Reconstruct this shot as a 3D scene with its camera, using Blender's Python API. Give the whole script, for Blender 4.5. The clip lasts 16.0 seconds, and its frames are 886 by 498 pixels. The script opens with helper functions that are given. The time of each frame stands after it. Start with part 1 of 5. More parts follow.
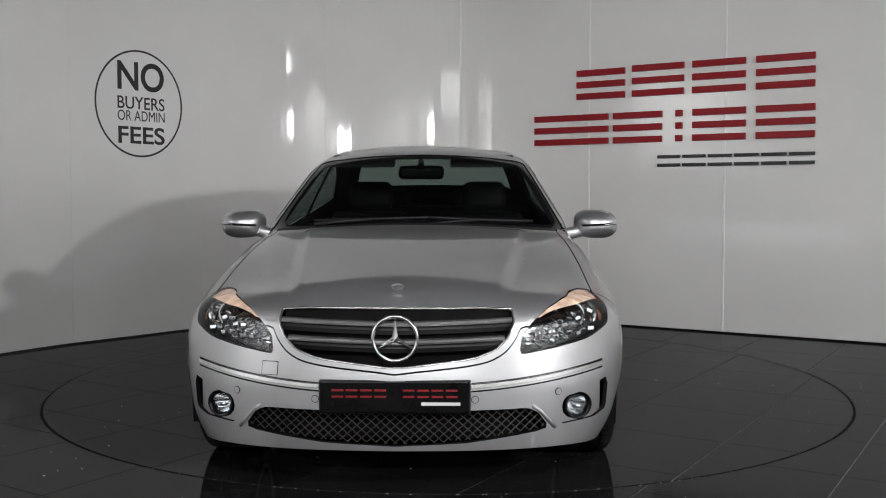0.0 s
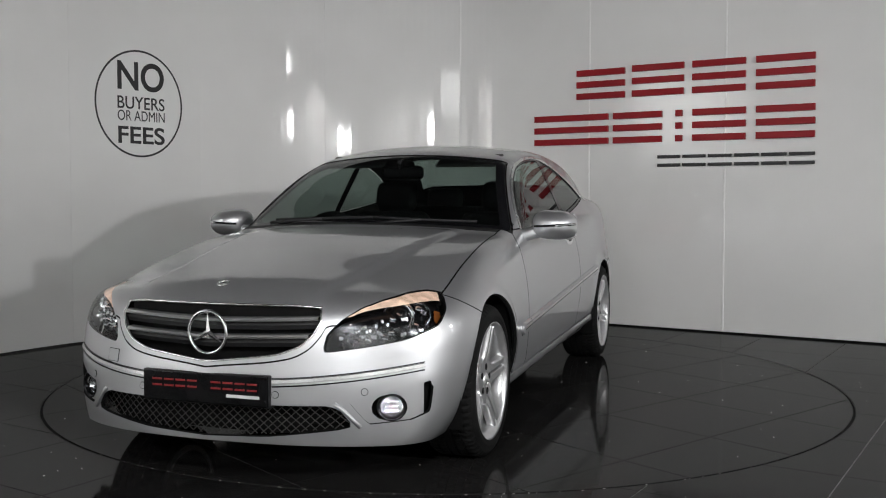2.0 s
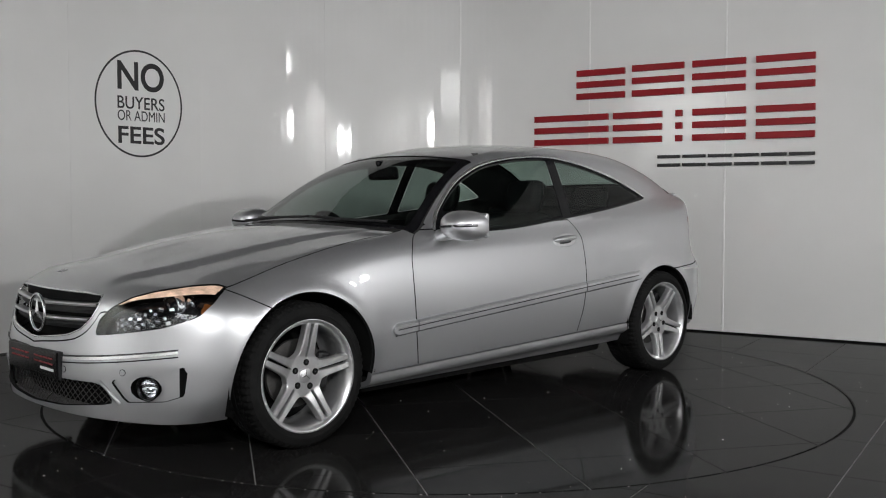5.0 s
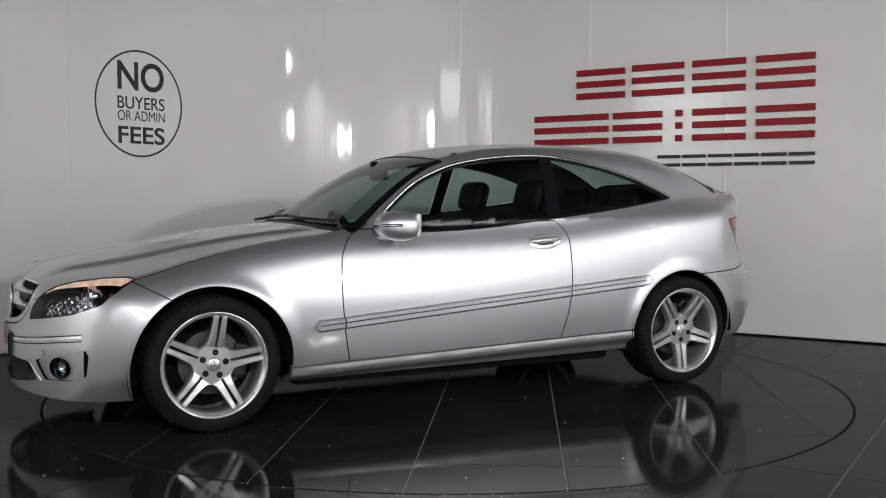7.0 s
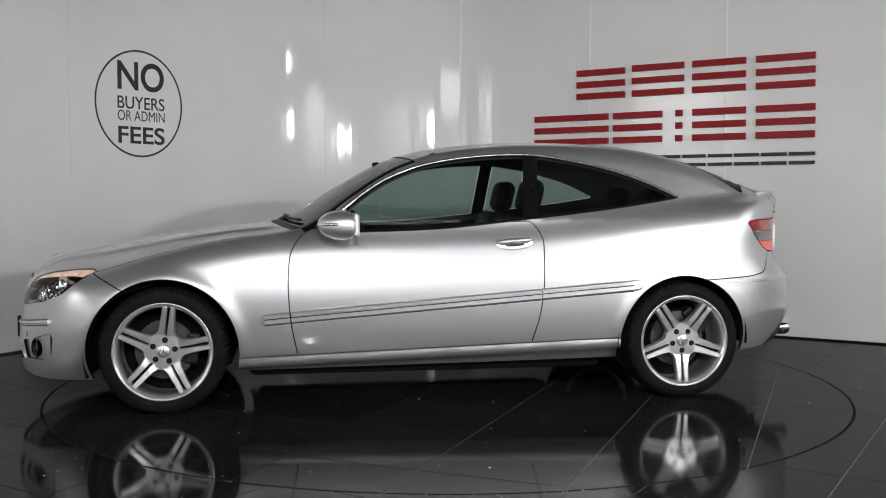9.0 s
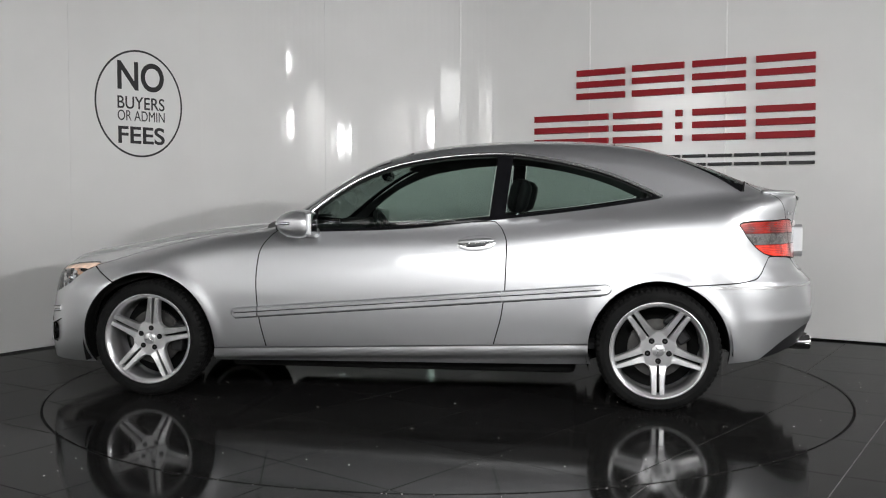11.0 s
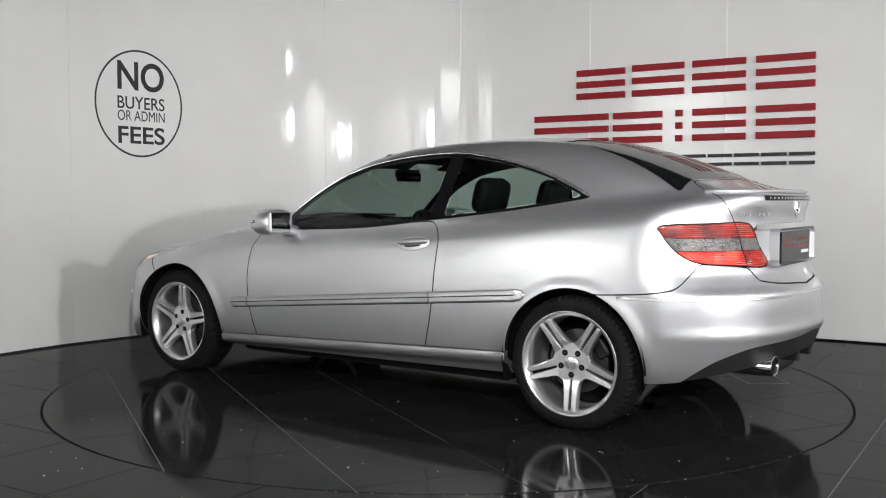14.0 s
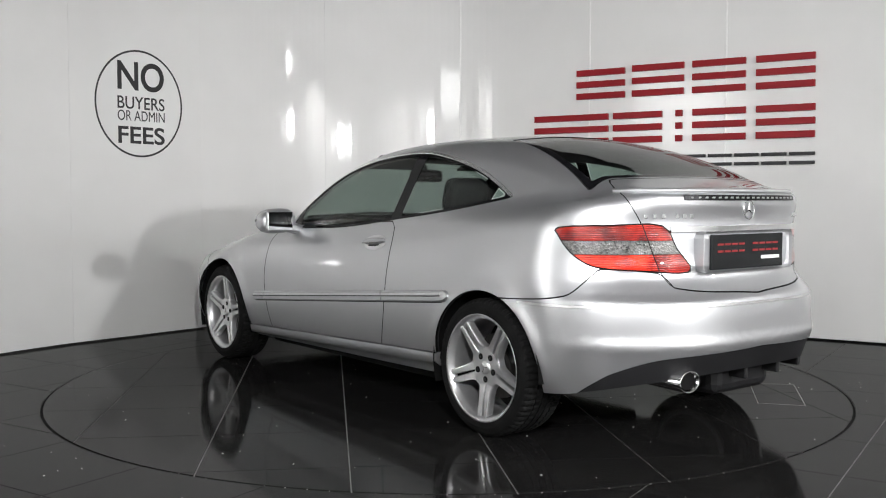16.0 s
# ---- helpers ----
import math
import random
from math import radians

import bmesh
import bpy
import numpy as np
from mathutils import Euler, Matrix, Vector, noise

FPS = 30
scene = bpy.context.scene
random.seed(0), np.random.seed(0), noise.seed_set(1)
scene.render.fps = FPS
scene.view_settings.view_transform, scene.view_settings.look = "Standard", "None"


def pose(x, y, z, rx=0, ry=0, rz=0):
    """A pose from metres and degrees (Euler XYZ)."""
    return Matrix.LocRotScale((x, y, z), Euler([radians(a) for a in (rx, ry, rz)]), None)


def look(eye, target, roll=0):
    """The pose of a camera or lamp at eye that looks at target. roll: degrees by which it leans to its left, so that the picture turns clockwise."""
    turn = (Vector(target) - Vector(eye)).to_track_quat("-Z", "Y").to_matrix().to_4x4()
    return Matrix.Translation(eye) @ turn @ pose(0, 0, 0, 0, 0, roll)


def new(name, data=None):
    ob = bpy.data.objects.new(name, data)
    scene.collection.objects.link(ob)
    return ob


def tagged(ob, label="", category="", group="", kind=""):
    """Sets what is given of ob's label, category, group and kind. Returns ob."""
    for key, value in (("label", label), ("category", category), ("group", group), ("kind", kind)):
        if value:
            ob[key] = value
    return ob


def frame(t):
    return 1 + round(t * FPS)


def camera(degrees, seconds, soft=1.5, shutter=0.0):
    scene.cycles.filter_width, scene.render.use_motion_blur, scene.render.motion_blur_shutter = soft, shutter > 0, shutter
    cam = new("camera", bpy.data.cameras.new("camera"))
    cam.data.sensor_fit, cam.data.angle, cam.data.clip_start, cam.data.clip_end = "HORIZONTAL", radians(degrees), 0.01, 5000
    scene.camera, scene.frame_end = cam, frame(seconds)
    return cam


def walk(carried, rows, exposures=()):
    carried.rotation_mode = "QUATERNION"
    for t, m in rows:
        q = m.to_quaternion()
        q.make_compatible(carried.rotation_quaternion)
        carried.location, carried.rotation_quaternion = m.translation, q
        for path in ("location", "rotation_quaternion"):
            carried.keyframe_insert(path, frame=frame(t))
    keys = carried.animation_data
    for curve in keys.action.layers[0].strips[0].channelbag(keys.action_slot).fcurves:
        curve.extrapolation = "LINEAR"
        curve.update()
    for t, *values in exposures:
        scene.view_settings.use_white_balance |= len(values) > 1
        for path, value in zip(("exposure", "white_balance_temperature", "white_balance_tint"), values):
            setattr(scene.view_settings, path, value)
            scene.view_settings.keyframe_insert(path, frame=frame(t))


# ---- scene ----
# camera: stands still on a tripod in front of the turntable
cam = camera(49.76, 16.0, soft=1.1)
CAM = pose(0, -5.677, 1.071, 87.095, 0, 0.252)
walk(cam, [(0.0, CAM), (16.0, CAM)], exposures=[(0.0, 0.22), (4.0, 0.34), (7.0, 0.33), (9.0, 0.42), (12.5, 0.72), (16.0, 0.90)])

# turntable angle (degrees) at each second; the car rides on it
TURN = [(0.0, -91.15), (0.5, -95.2), (1.0, -99.6), (2.0, -108.5), (3.0, -117.35), (4.0, -126.2), (5.0, -135.2), (6.0, -144.25),
        (7.0, -153.2), (8.0, -162.15), (9.0, -170.75), (10.0, -179.4), (11.0, -188.0), (12.0, -196.65), (13.0, -205.2),
        (14.0, -214.1), (15.0, -222.8), (16.0, -231.75)]
AXIS = (-0.186, 0.135)   # the turntable's axis in the car's own space
R_DISC = 2.242

# ---------------------------------------------------------------- light
world = bpy.data.worlds.new("showroom_dark")
scene.world = world
world.use_nodes = True
world.node_tree.nodes["Background"].inputs[0].default_value = (0.6, 0.65, 0.7, 1)
world.node_tree.nodes["Background"].inputs[1].default_value = 0.02


def area(name, eye, target, sx, sy, watts, color=(1, 1, 1), spread=180):
    d = bpy.data.lights.new(name, "AREA")
    d.shape, d.size, d.size_y, d.energy, d.color, d.spread = "RECTANGLE", sx, sy, watts, color, radians(spread)
    ob = new(name, d)
    ob.matrix_world = look(eye, target)
    return ob


LAMPS = [  # place, target, width, depth, watts, spread
    ((4.27, -5.35, 2.24), (0.0, 0.4, 0.9), 0.16, 0.22, 46, 120),
    ((0.29, -6.0, 2.40), (0.0, 2.0, 1.2), 0.07, 0.36, 36, 120),
    ((5.55, -1.95, 2.40), (-0.6, 0.6, 1.0), 0.12, 0.36, 10, 120),
    ((4.7, -1.51, 3.34), (-1.4, 2.8, 2.2), 0.05, 0.26, 2.2, 120),
    # from here on unseen fill, added: one broad light and four wall-washers
    ((-1.5, -6.6, 3.2), (0.4, 1.0, 1.0), 1.9, 1.0, 22, 150),
    # washers aimed at the unseen walls, whose bounce brightens the car
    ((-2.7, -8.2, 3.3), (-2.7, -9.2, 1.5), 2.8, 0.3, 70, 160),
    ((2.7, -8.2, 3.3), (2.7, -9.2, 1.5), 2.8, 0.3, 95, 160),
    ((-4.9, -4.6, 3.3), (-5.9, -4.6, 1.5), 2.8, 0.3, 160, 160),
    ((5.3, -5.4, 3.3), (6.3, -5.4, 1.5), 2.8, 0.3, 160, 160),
]
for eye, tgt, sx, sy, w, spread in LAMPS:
    area("offview_lamp", eye, tgt, sx, sy, w, (1.0, 1.0, 1.0), spread)


# ---------------------------------------------------------------- materials
def mat(name, color, rough=0.5, metal=0.0, coat=0.0, coat_rough=0.03, bump=0.0, bump_scale=200.0, var=0.0, var_scale=6.0,
        rough_var=0.0, emit=None, emit_strength=0.0, alpha_t=0.0, ior=1.5, spec=0.5):
    m = bpy.data.materials.new(name)
    m.use_nodes = True
    nt = m.node_tree
    b = nt.nodes["Principled BSDF"]
    b.inputs["Base Color"].default_value = (*color, 1)
    b.inputs["Roughness"].default_value = rough
    b.inputs["Metallic"].default_value = metal
    b.inputs["Coat Weight"].default_value = coat
    b.inputs["Coat Roughness"].default_value = coat_rough
    b.inputs["IOR"].default_value = ior
    b.inputs["Specular IOR Level"].default_value = spec
    b.inputs["Transmission Weight"].default_value = alpha_t
    if emit:
        b.inputs["Emission Color"].default_value = (*emit, 1)
        b.inputs["Emission Strength"].default_value = emit_strength
    co = nt.nodes.new("ShaderNodeTexCoord").outputs["Object"]
    if var or rough_var:
        n = nt.nodes.new("ShaderNodeTexNoise")
        n.inputs["Scale"].default_value = var_scale
        n.inputs["Detail"].default_value = 6
        nt.links.new(co, n.inputs["Vector"])
    if var:
        mix = nt.nodes.new("ShaderNodeMix")
        mix.data_type = "RGBA"
        mix.inputs[6].default_value = (*[max(0, c * (1 - var)) for c in color], 1)
        mix.inputs[7].default_value = (*[min(1, c * (1 + var)) for c in color], 1)
        cr = nt.nodes.new("ShaderNodeMapRange")
        cr.inputs[1].default_value, cr.inputs[2].default_value = 0.36, 0.64
        nt.links.new(n.outputs["Fac"], cr.inputs[0])
        nt.links.new(cr.outputs[0], mix.inputs[0])
        nt.links.new(mix.outputs[2], b.inputs["Base Color"])
    if rough_var:
        mr = nt.nodes.new("ShaderNodeMapRange")
        mr.inputs[1].default_value, mr.inputs[2].default_value = 0.3, 0.7
        mr.inputs[3].default_value, mr.inputs[4].default_value = max(0.01, rough - rough_var), rough + rough_var
        nt.links.new(n.outputs["Fac"], mr.inputs[0])
        nt.links.new(mr.outputs[0], b.inputs["Roughness"])
    if bump:
        n2 = nt.nodes.new("ShaderNodeTexNoise")
        n2.inputs["Scale"].default_value = bump_scale
        n2.inputs["Detail"].default_value = 3
        nt.links.new(co, n2.inputs["Vector"])
        bp = nt.nodes.new("ShaderNodeBump")
        bp.inputs["Strength"].default_value = bump
        bp.inputs["Distance"].default_value = 0.002
        nt.links.new(n2.outputs["Fac"], bp.inputs["Height"])
        nt.links.new(bp.outputs[0], b.inputs["Normal"])
    return m


def sheen(nt, straight, grazing):
    """Share of mirror gloss, rising towards grazing view; alike from both sides of a pane."""
    lw = nt.nodes.new("ShaderNodeLayerWeight")
    lw.inputs[0].default_value = 0.5
    pw = nt.nodes.new("ShaderNodeMath")
    pw.operation = "POWER"
    pw.inputs[1].default_value = 5.0
    nt.links.new(lw.outputs["Facing"], pw.inputs[0])
    ma = nt.nodes.new("ShaderNodeMath")
    ma.operation = "MULTIPLY_ADD"
    ma.inputs[1].default_value, ma.inputs[2].default_value = grazing, straight
    nt.links.new(pw.outputs[0], ma.inputs[0])
    return ma.outputs[0]


def polished_tile(name):
    """Black polished stone: dark diffuse body under a thin gloss, with smears and a fine cloud."""
    m = bpy.data.materials.new(name)
    m.use_nodes = True
    nt = m.node_tree
    nt.nodes.remove(nt.nodes["Principled BSDF"])
    geo = nt.nodes.new("ShaderNodeTexCoord")
    n1 = nt.nodes.new("ShaderNodeTexNoise")
    n1.inputs["Scale"].default_value, n1.inputs["Detail"].default_value = 3.0, 8
    nt.links.new(geo.outputs["Object"], n1.inputs["Vector"])
    info = nt.nodes.new("ShaderNodeObjectInfo")
    add = nt.nodes.new("ShaderNodeMath")
    add.operation = "MULTIPLY_ADD"
    add.inputs[1].default_value = 0.35
    nt.links.new(info.outputs["Random"], add.inputs[0])
    nt.links.new(n1.outputs["Fac"], add.inputs[2])
    ramp = nt.nodes.new("ShaderNodeMapRange")
    ramp.inputs[1].default_value, ramp.inputs[2].default_value = 0.3, 1.1
    ramp.inputs[3].default_value, ramp.inputs[4].default_value = 0.05, 0.12
    nt.links.new(add.outputs[0], ramp.inputs[0])
    mixc = nt.nodes.new("ShaderNodeMix")
    mixc.data_type = "RGBA"
    mixc.inputs[6].default_value, mixc.inputs[7].default_value = (0.007, 0.007, 0.0075, 1), (0.017, 0.0165, 0.016, 1)
    nt.links.new(add.outputs[0], mixc.inputs[0])
    df = nt.nodes.new("ShaderNodeBsdfDiffuse")
    nt.links.new(mixc.outputs[2], df.inputs[0])
    gl = nt.nodes.new("ShaderNodeBsdfGlossy")
    nt.links.new(ramp.outputs[0], gl.inputs["Roughness"])
    mx = nt.nodes.new("ShaderNodeMixShader")
    nt.links.new(sheen(nt, 0.03, 0.42), mx.inputs[0])
    nt.links.new(df.outputs[0], mx.inputs[1])
    nt.links.new(gl.outputs[0], mx.inputs[2])
    nt.links.new(mx.outputs[0], nt.nodes["Material Output"].inputs[0])
    return m


def tinted_glass(name, tint, gloss=0.0):
    """Thin pane: see-through with a tint, with a mirror-like Fresnel gloss on it."""
    m = bpy.data.materials.new(name)
    m.use_nodes = True
    nt = m.node_tree
    nt.nodes.remove(nt.nodes["Principled BSDF"])
    tr = nt.nodes.new("ShaderNodeBsdfTransparent")
    tr.inputs[0].default_value = (*tint, 1)
    gl = nt.nodes.new("ShaderNodeBsdfGlossy")
    gl.inputs["Roughness"].default_value = gloss
    fac = sheen(nt, 0.045, 0.9)
    mx = nt.nodes.new("ShaderNodeMixShader")
    nt.links.new(fac, mx.inputs[0])
    nt.links.new(tr.outputs[0], mx.inputs[1])
    nt.links.new(gl.outputs[0], mx.inputs[2])
    nt.links.new(mx.outputs[0], nt.nodes["Material Output"].inputs[0])
    return m


def fluted_lens(name, dark, light, glow, cells=False):
    """Lamp lens over a moulded reflector: fine flutes, bright and dark patches, a soft glow where lit."""
    m = bpy.data.materials.new(name)
    m.use_nodes = True
    nt = m.node_tree
    b = nt.nodes["Principled BSDF"]
    co = nt.nodes.new("ShaderNodeTexCoord").outputs["Object"]
    n = nt.nodes.new("ShaderNodeTexNoise")
    n.inputs["Scale"].default_value, n.inputs["Detail"].default_value = 11.0, 3
    nt.links.new(co, n.inputs["Vector"])
    if cells:
        w = nt.nodes.new("ShaderNodeTexVoronoi")
        w.inputs["Scale"].default_value = 130.0
        relief = w.outputs["Distance"]
        tone = w.outputs["Color"]
    else:
        w = nt.nodes.new("ShaderNodeTexWave")
        w.bands_direction = "Z"
        w.inputs["Scale"].default_value, w.inputs["Distortion"].default_value = 34.0, 0.5
        relief = tone = w.outputs["Fac"]
    nt.links.new(co, w.inputs["Vector"])
    add = nt.nodes.new("ShaderNodeMath")
    add.operation = "MULTIPLY_ADD"
    add.inputs[1].default_value = 0.55 if cells else 0.16
    nt.links.new(tone, add.inputs[0])
    nt.links.new(n.outputs["Fac"], add.inputs[2])
    mr = nt.nodes.new("ShaderNodeMapRange")
    mr.inputs[1].default_value, mr.inputs[2].default_value = 0.42, 0.85
    nt.links.new(add.outputs[0], mr.inputs[0])
    mix = nt.nodes.new("ShaderNodeMix")
    mix.data_type = "RGBA"
    mix.inputs[6].default_value, mix.inputs[7].default_value = (*dark, 1), (*light, 1)
    nt.links.new(mr.outputs[0], mix.inputs[0])
    nt.links.new(mix.outputs[2], b.inputs["Base Color"])
    b.inputs["Roughness"].default_value = 0.2
    b.inputs["Coat Weight"].default_value = 1.0
    b.inputs["Coat Roughness"].default_value = 0.02
    if glow:
        b.inputs["Emission Color"].default_value = (1.0, 0.06, 0.02, 1)
        k = nt.nodes.new("ShaderNodeMath")
        k.operation = "MULTIPLY"
        k.inputs[1].default_value = glow
        nt.links.new(mr.outputs[0], k.inputs[0])
        nt.links.new(k.outputs[0], b.inputs["Emission Strength"])
    bp = nt.nodes.new("ShaderNodeBump")
    bp.inputs["Strength"].default_value, bp.inputs["Distance"].default_value = 0.6, 0.003
    nt.links.new(relief, bp.inputs["Height"])
    nt.links.new(bp.outputs[0], b.inputs["Normal"])
    return m


M = dict(
    wall=mat("white_gloss_panel", (0.74, 0.74, 0.73), 0.07, bump=0.03, bump_scale=1.6, var=0.02, var_scale=1.5, rough_var=0.02),
    joint=mat("panel_joint", (0.8, 0.8, 0.79), 0.3, var=0.05),
    back=mat("painted_plaster", (0.76, 0.76, 0.75), 0.7, bump=0.1, bump_scale=60, var=0.08, var_scale=2),
    ceiling=mat("ceiling_grey", (0.05, 0.05, 0.053), 0.8, bump=0.1, bump_scale=40, var=0.1, var_scale=3),
    tile=polished_tile("black_polished_tile"),
    grout=mat("grey_grout", (0.30, 0.295, 0.29), 0.75, bump=0.2, bump_scale=150, var=0.2, var_scale=20),
    gap=mat("dark_gap", (0.005, 0.005, 0.005), 0.85, spec=0.1, var=0.2),
    speck=mat("white_speck", (0.75, 0.74, 0.72), 0.7, var=0.1),
    red=mat("red_acrylic", (0.27, 0.006, 0.012), 0.4, spec=0.25, var=0.06, var_scale=4),
    black_letter=mat("black_acrylic", (0.012, 0.012, 0.013), 0.4, var=0.1),
    vinyl=mat("black_vinyl", (0.014, 0.014, 0.015), 0.45, var=0.1),
    lamp=mat("lamp_housing", (0.5, 0.5, 0.5), 0.4, var=0.05),
    bright=mat("brushed_chrome_trim", (0.88, 0.88, 0.89), 0.20, 1.0, var=0.03, var_scale=12),
    satin=mat("satin_silver_trim", (0.75, 0.755, 0.76), 0.25, 0.9, 0.5, var=0.02),
    paint=mat("silver_metallic_paint", (0.50, 0.506, 0.52), 0.40, 0.84, 1.0, 0.01, bump=0.012, bump_scale=1500, var=0.02, var_scale=900),
    black_plastic=mat("black_plastic", (0.010, 0.010, 0.011), 0.5, spec=0.3, bump=0.1, bump_scale=400, var=0.15),
    gloss_black=mat("gloss_black_trim", (0.006, 0.006, 0.007), 0.1, spec=0.2, var=0.1),
    rubber=mat("tyre_rubber", (0.007, 0.007, 0.007), 0.75, spec=0.1, bump=0.2, bump_scale=180, var=0.25, var_scale=14),
    chrome=mat("chrome", (0.86, 0.86, 0.87), 0.06, 1.0, var=0.02),
    alloy=mat("silver_alloy", (0.64, 0.64, 0.65), 0.28, 0.8, 0.6, 0.05, var=0.04, var_scale=30),
    dark_metal=mat("brake_steel", (0.07, 0.068, 0.066), 0.5, 0.8, bump=0.1, bump_scale=90, var=0.2, var_scale=20),
    glass=tinted_glass("green_tinted_glass", (0.52, 0.61, 0.57)),
    screen=tinted_glass("screen_glass", (0.37, 0.42, 0.40)),
    lens=tinted_glass("clear_lens", (0.9, 0.92, 0.93)),
    reflector=mat("lamp_reflector", (0.75, 0.76, 0.78), 0.12, 1.0, bump=0.3, bump_scale=60, var=0.05),
    lamp_dark=mat("lamp_bezel", (0.028, 0.028, 0.03), 0.16, 0.85, bump=0.5, bump_scale=45, var=0.3, var_scale=30),
    bulb=mat("lit_side_lamp", (0.62, 0.47, 0.38), 0.15, emit=(1.0, 0.62, 0.42), emit_strength=0.34, bump=0.6, bump_scale=60, var=0.4, var_scale=22),
    amber=mat("amber_reflector", (0.22, 0.07, 0.015), 0.2, var=0.1),
    tail_red=fluted_lens("tail_lamp_red", (0.10, 0.0008, 0.0015), (0.34, 0.003, 0.003), 0.30),
    tail_bright=fluted_lens("tail_lamp_bright_red", (0.22, 0.002, 0.002), (0.50, 0.010, 0.004), 0.75),
    tail_clear=fluted_lens("tail_lamp_clear", (0.02, 0.0195, 0.019), (0.14, 0.135, 0.13), 0.0, cells=True),
    leather=mat("black_leather", (0.010, 0.010, 0.011), 0.55, spec=0.2, bump=0.3, bump_scale=120, var=0.2, var_scale=10),
    cabin=mat("cabin_dark_trim", (0.014, 0.014, 0.015), 0.8, spec=0.2, bump=0.15, bump_scale=200, var=0.2, var_scale=8),
    headlining=mat("grey_headlining", (0.035, 0.035, 0.035), 0.9, bump=0.15, bump_scale=300, var=0.1),
    plate_red=mat("dark_red_print", (0.22, 0.008, 0.01), 0.4, var=0.05),
    plate=mat("black_plate", (0.006, 0.006, 0.0065), 0.18, spec=0.2, var=0.2, var_scale=10),
    plate_grey=mat("smoked_plate", (0.012, 0.013, 0.014), 0.16, spec=0.3, var=0.2, var_scale=10),
    plate_white=mat("white_print", (0.7, 0.7, 0.7), 0.4, var=0.05),
    mirror=mat("mirror_glass", (0.85, 0.87, 0.88), 0.01, 1.0, var=0.01),
)


# ---------------------------------------------------------------- mesh helpers
def mesh_from(name, verts, faces, material, smooth=True, normals=None):
    me = bpy.data.meshes.new(name)
    me.from_pydata([tuple(map(float, v)) for v in verts], [], [tuple(int(i) for i in f) for f in faces])
    me.materials.append(material)
    if smooth:
        me.polygons.foreach_set("use_smooth", np.ones(len(me.polygons), dtype=bool))
    me.update()
    if normals is not None:
        me.normals_split_custom_set_from_vertices([tuple(map(float, n)) for n in normals])
    return me


def raw(name, verts, faces, material, parent=None, label="", smooth=True, m=None, normals=None):
    ob = new(name, mesh_from(name, verts, faces, material, smooth, normals))
    if parent:
        ob.parent = parent
    if m is not None:
        ob.matrix_basis = m
    return tagged(ob, label)


def part(name, bm, material, parent=None, label="", smooth=False, m=None):
    me = bpy.data.meshes.new(name)
    bmesh.ops.recalc_face_normals(bm, faces=bm.faces)
    bm.to_mesh(me)
    bm.free()
    me.materials.append(material)
    if smooth:
        me.polygons.foreach_set("use_smooth", np.ones(len(me.polygons), dtype=bool))
    ob = new(name, me)
    if parent:
        ob.parent = parent
    if m is not None:
        ob.matrix_basis = m
    return tagged(ob, label)


def box(sx, sy, sz, bev=0.0, m=None, seg=2, bm=None):
    """A box of that size round the origin, with rounded edges."""
    own = bmesh.new()
    bmesh.ops.create_cube(own, size=1.0)
    bmesh.ops.scale(own, vec=(sx, sy, sz), verts=own.verts)
    if bev:
        bmesh.ops.bevel(own, geom=list(own.edges), offset=bev, segments=seg, affect="EDGES", profile=0.5)
    if m is not None:
        bmesh.ops.transform(own, matrix=m, verts=own.verts)
    if bm is None:
        return own
    tmp = bpy.data.meshes.new("tmp")
    own.to_mesh(tmp)
    own.free()
    bm.from_mesh(tmp)
    bpy.data.meshes.remove(tmp)
    return bm


def lathe(profile, seg=48, axis="y", arc=1.0):
    """Verts and faces of a profile of (radius, along) turned round an axis."""
    verts, faces = [], []
    n = len(profile)
    for i in range(seg if arc == 1.0 else seg + 1):
        a = 2 * math.pi * arc * i / seg
        for r, h in profile:
            p = (r * math.cos(a), h, r * math.sin(a)) if axis == "y" else (r * math.cos(a), r * math.sin(a), h)
            verts.append(p)
    rings = len(verts) // n
    for i in range(seg):
        j = (i + 1) % rings
        for k in range(n - 1):
            faces.append((i * n + k, i * n + k + 1, j * n + k + 1, j * n + k))
    return verts, faces


def tube(points, radius, seg=8, closed=False, flat=1.0):
    """Verts and faces of a rod along points."""
    pts = [Vector(p) for p in points]
    n = len(pts)
    verts, faces = [], []
    up = Vector((0, 0, 1))
    for i, p in enumerate(pts):
        a = pts[(i - 1) % n] if (closed or i > 0) else p
        b = pts[(i + 1) % n] if (closed or i < n - 1) else p
        d = (b - a).normalized()
        side = d.cross(up)
        if side.length < 1e-3:
            side = d.cross(Vector((0, 1, 0)))
        side.normalize()
        top = side.cross(d)
        for k in range(seg):
            t = 2 * math.pi * k / seg
            verts.append(p + side * (radius * math.cos(t)) + top * (radius * flat * math.sin(t)))
    for i in range(n if closed else n - 1):
        j = (i + 1) % n
        for k in range(seg):
            l = (k + 1) % seg
            faces.append((i * seg + k, i * seg + l, j * seg + l, j * seg + k))
    if not closed:
        faces.append(tuple(range(seg))[::-1])
        faces.append(tuple((n - 1) * seg + k for k in range(seg)))
    return verts, faces


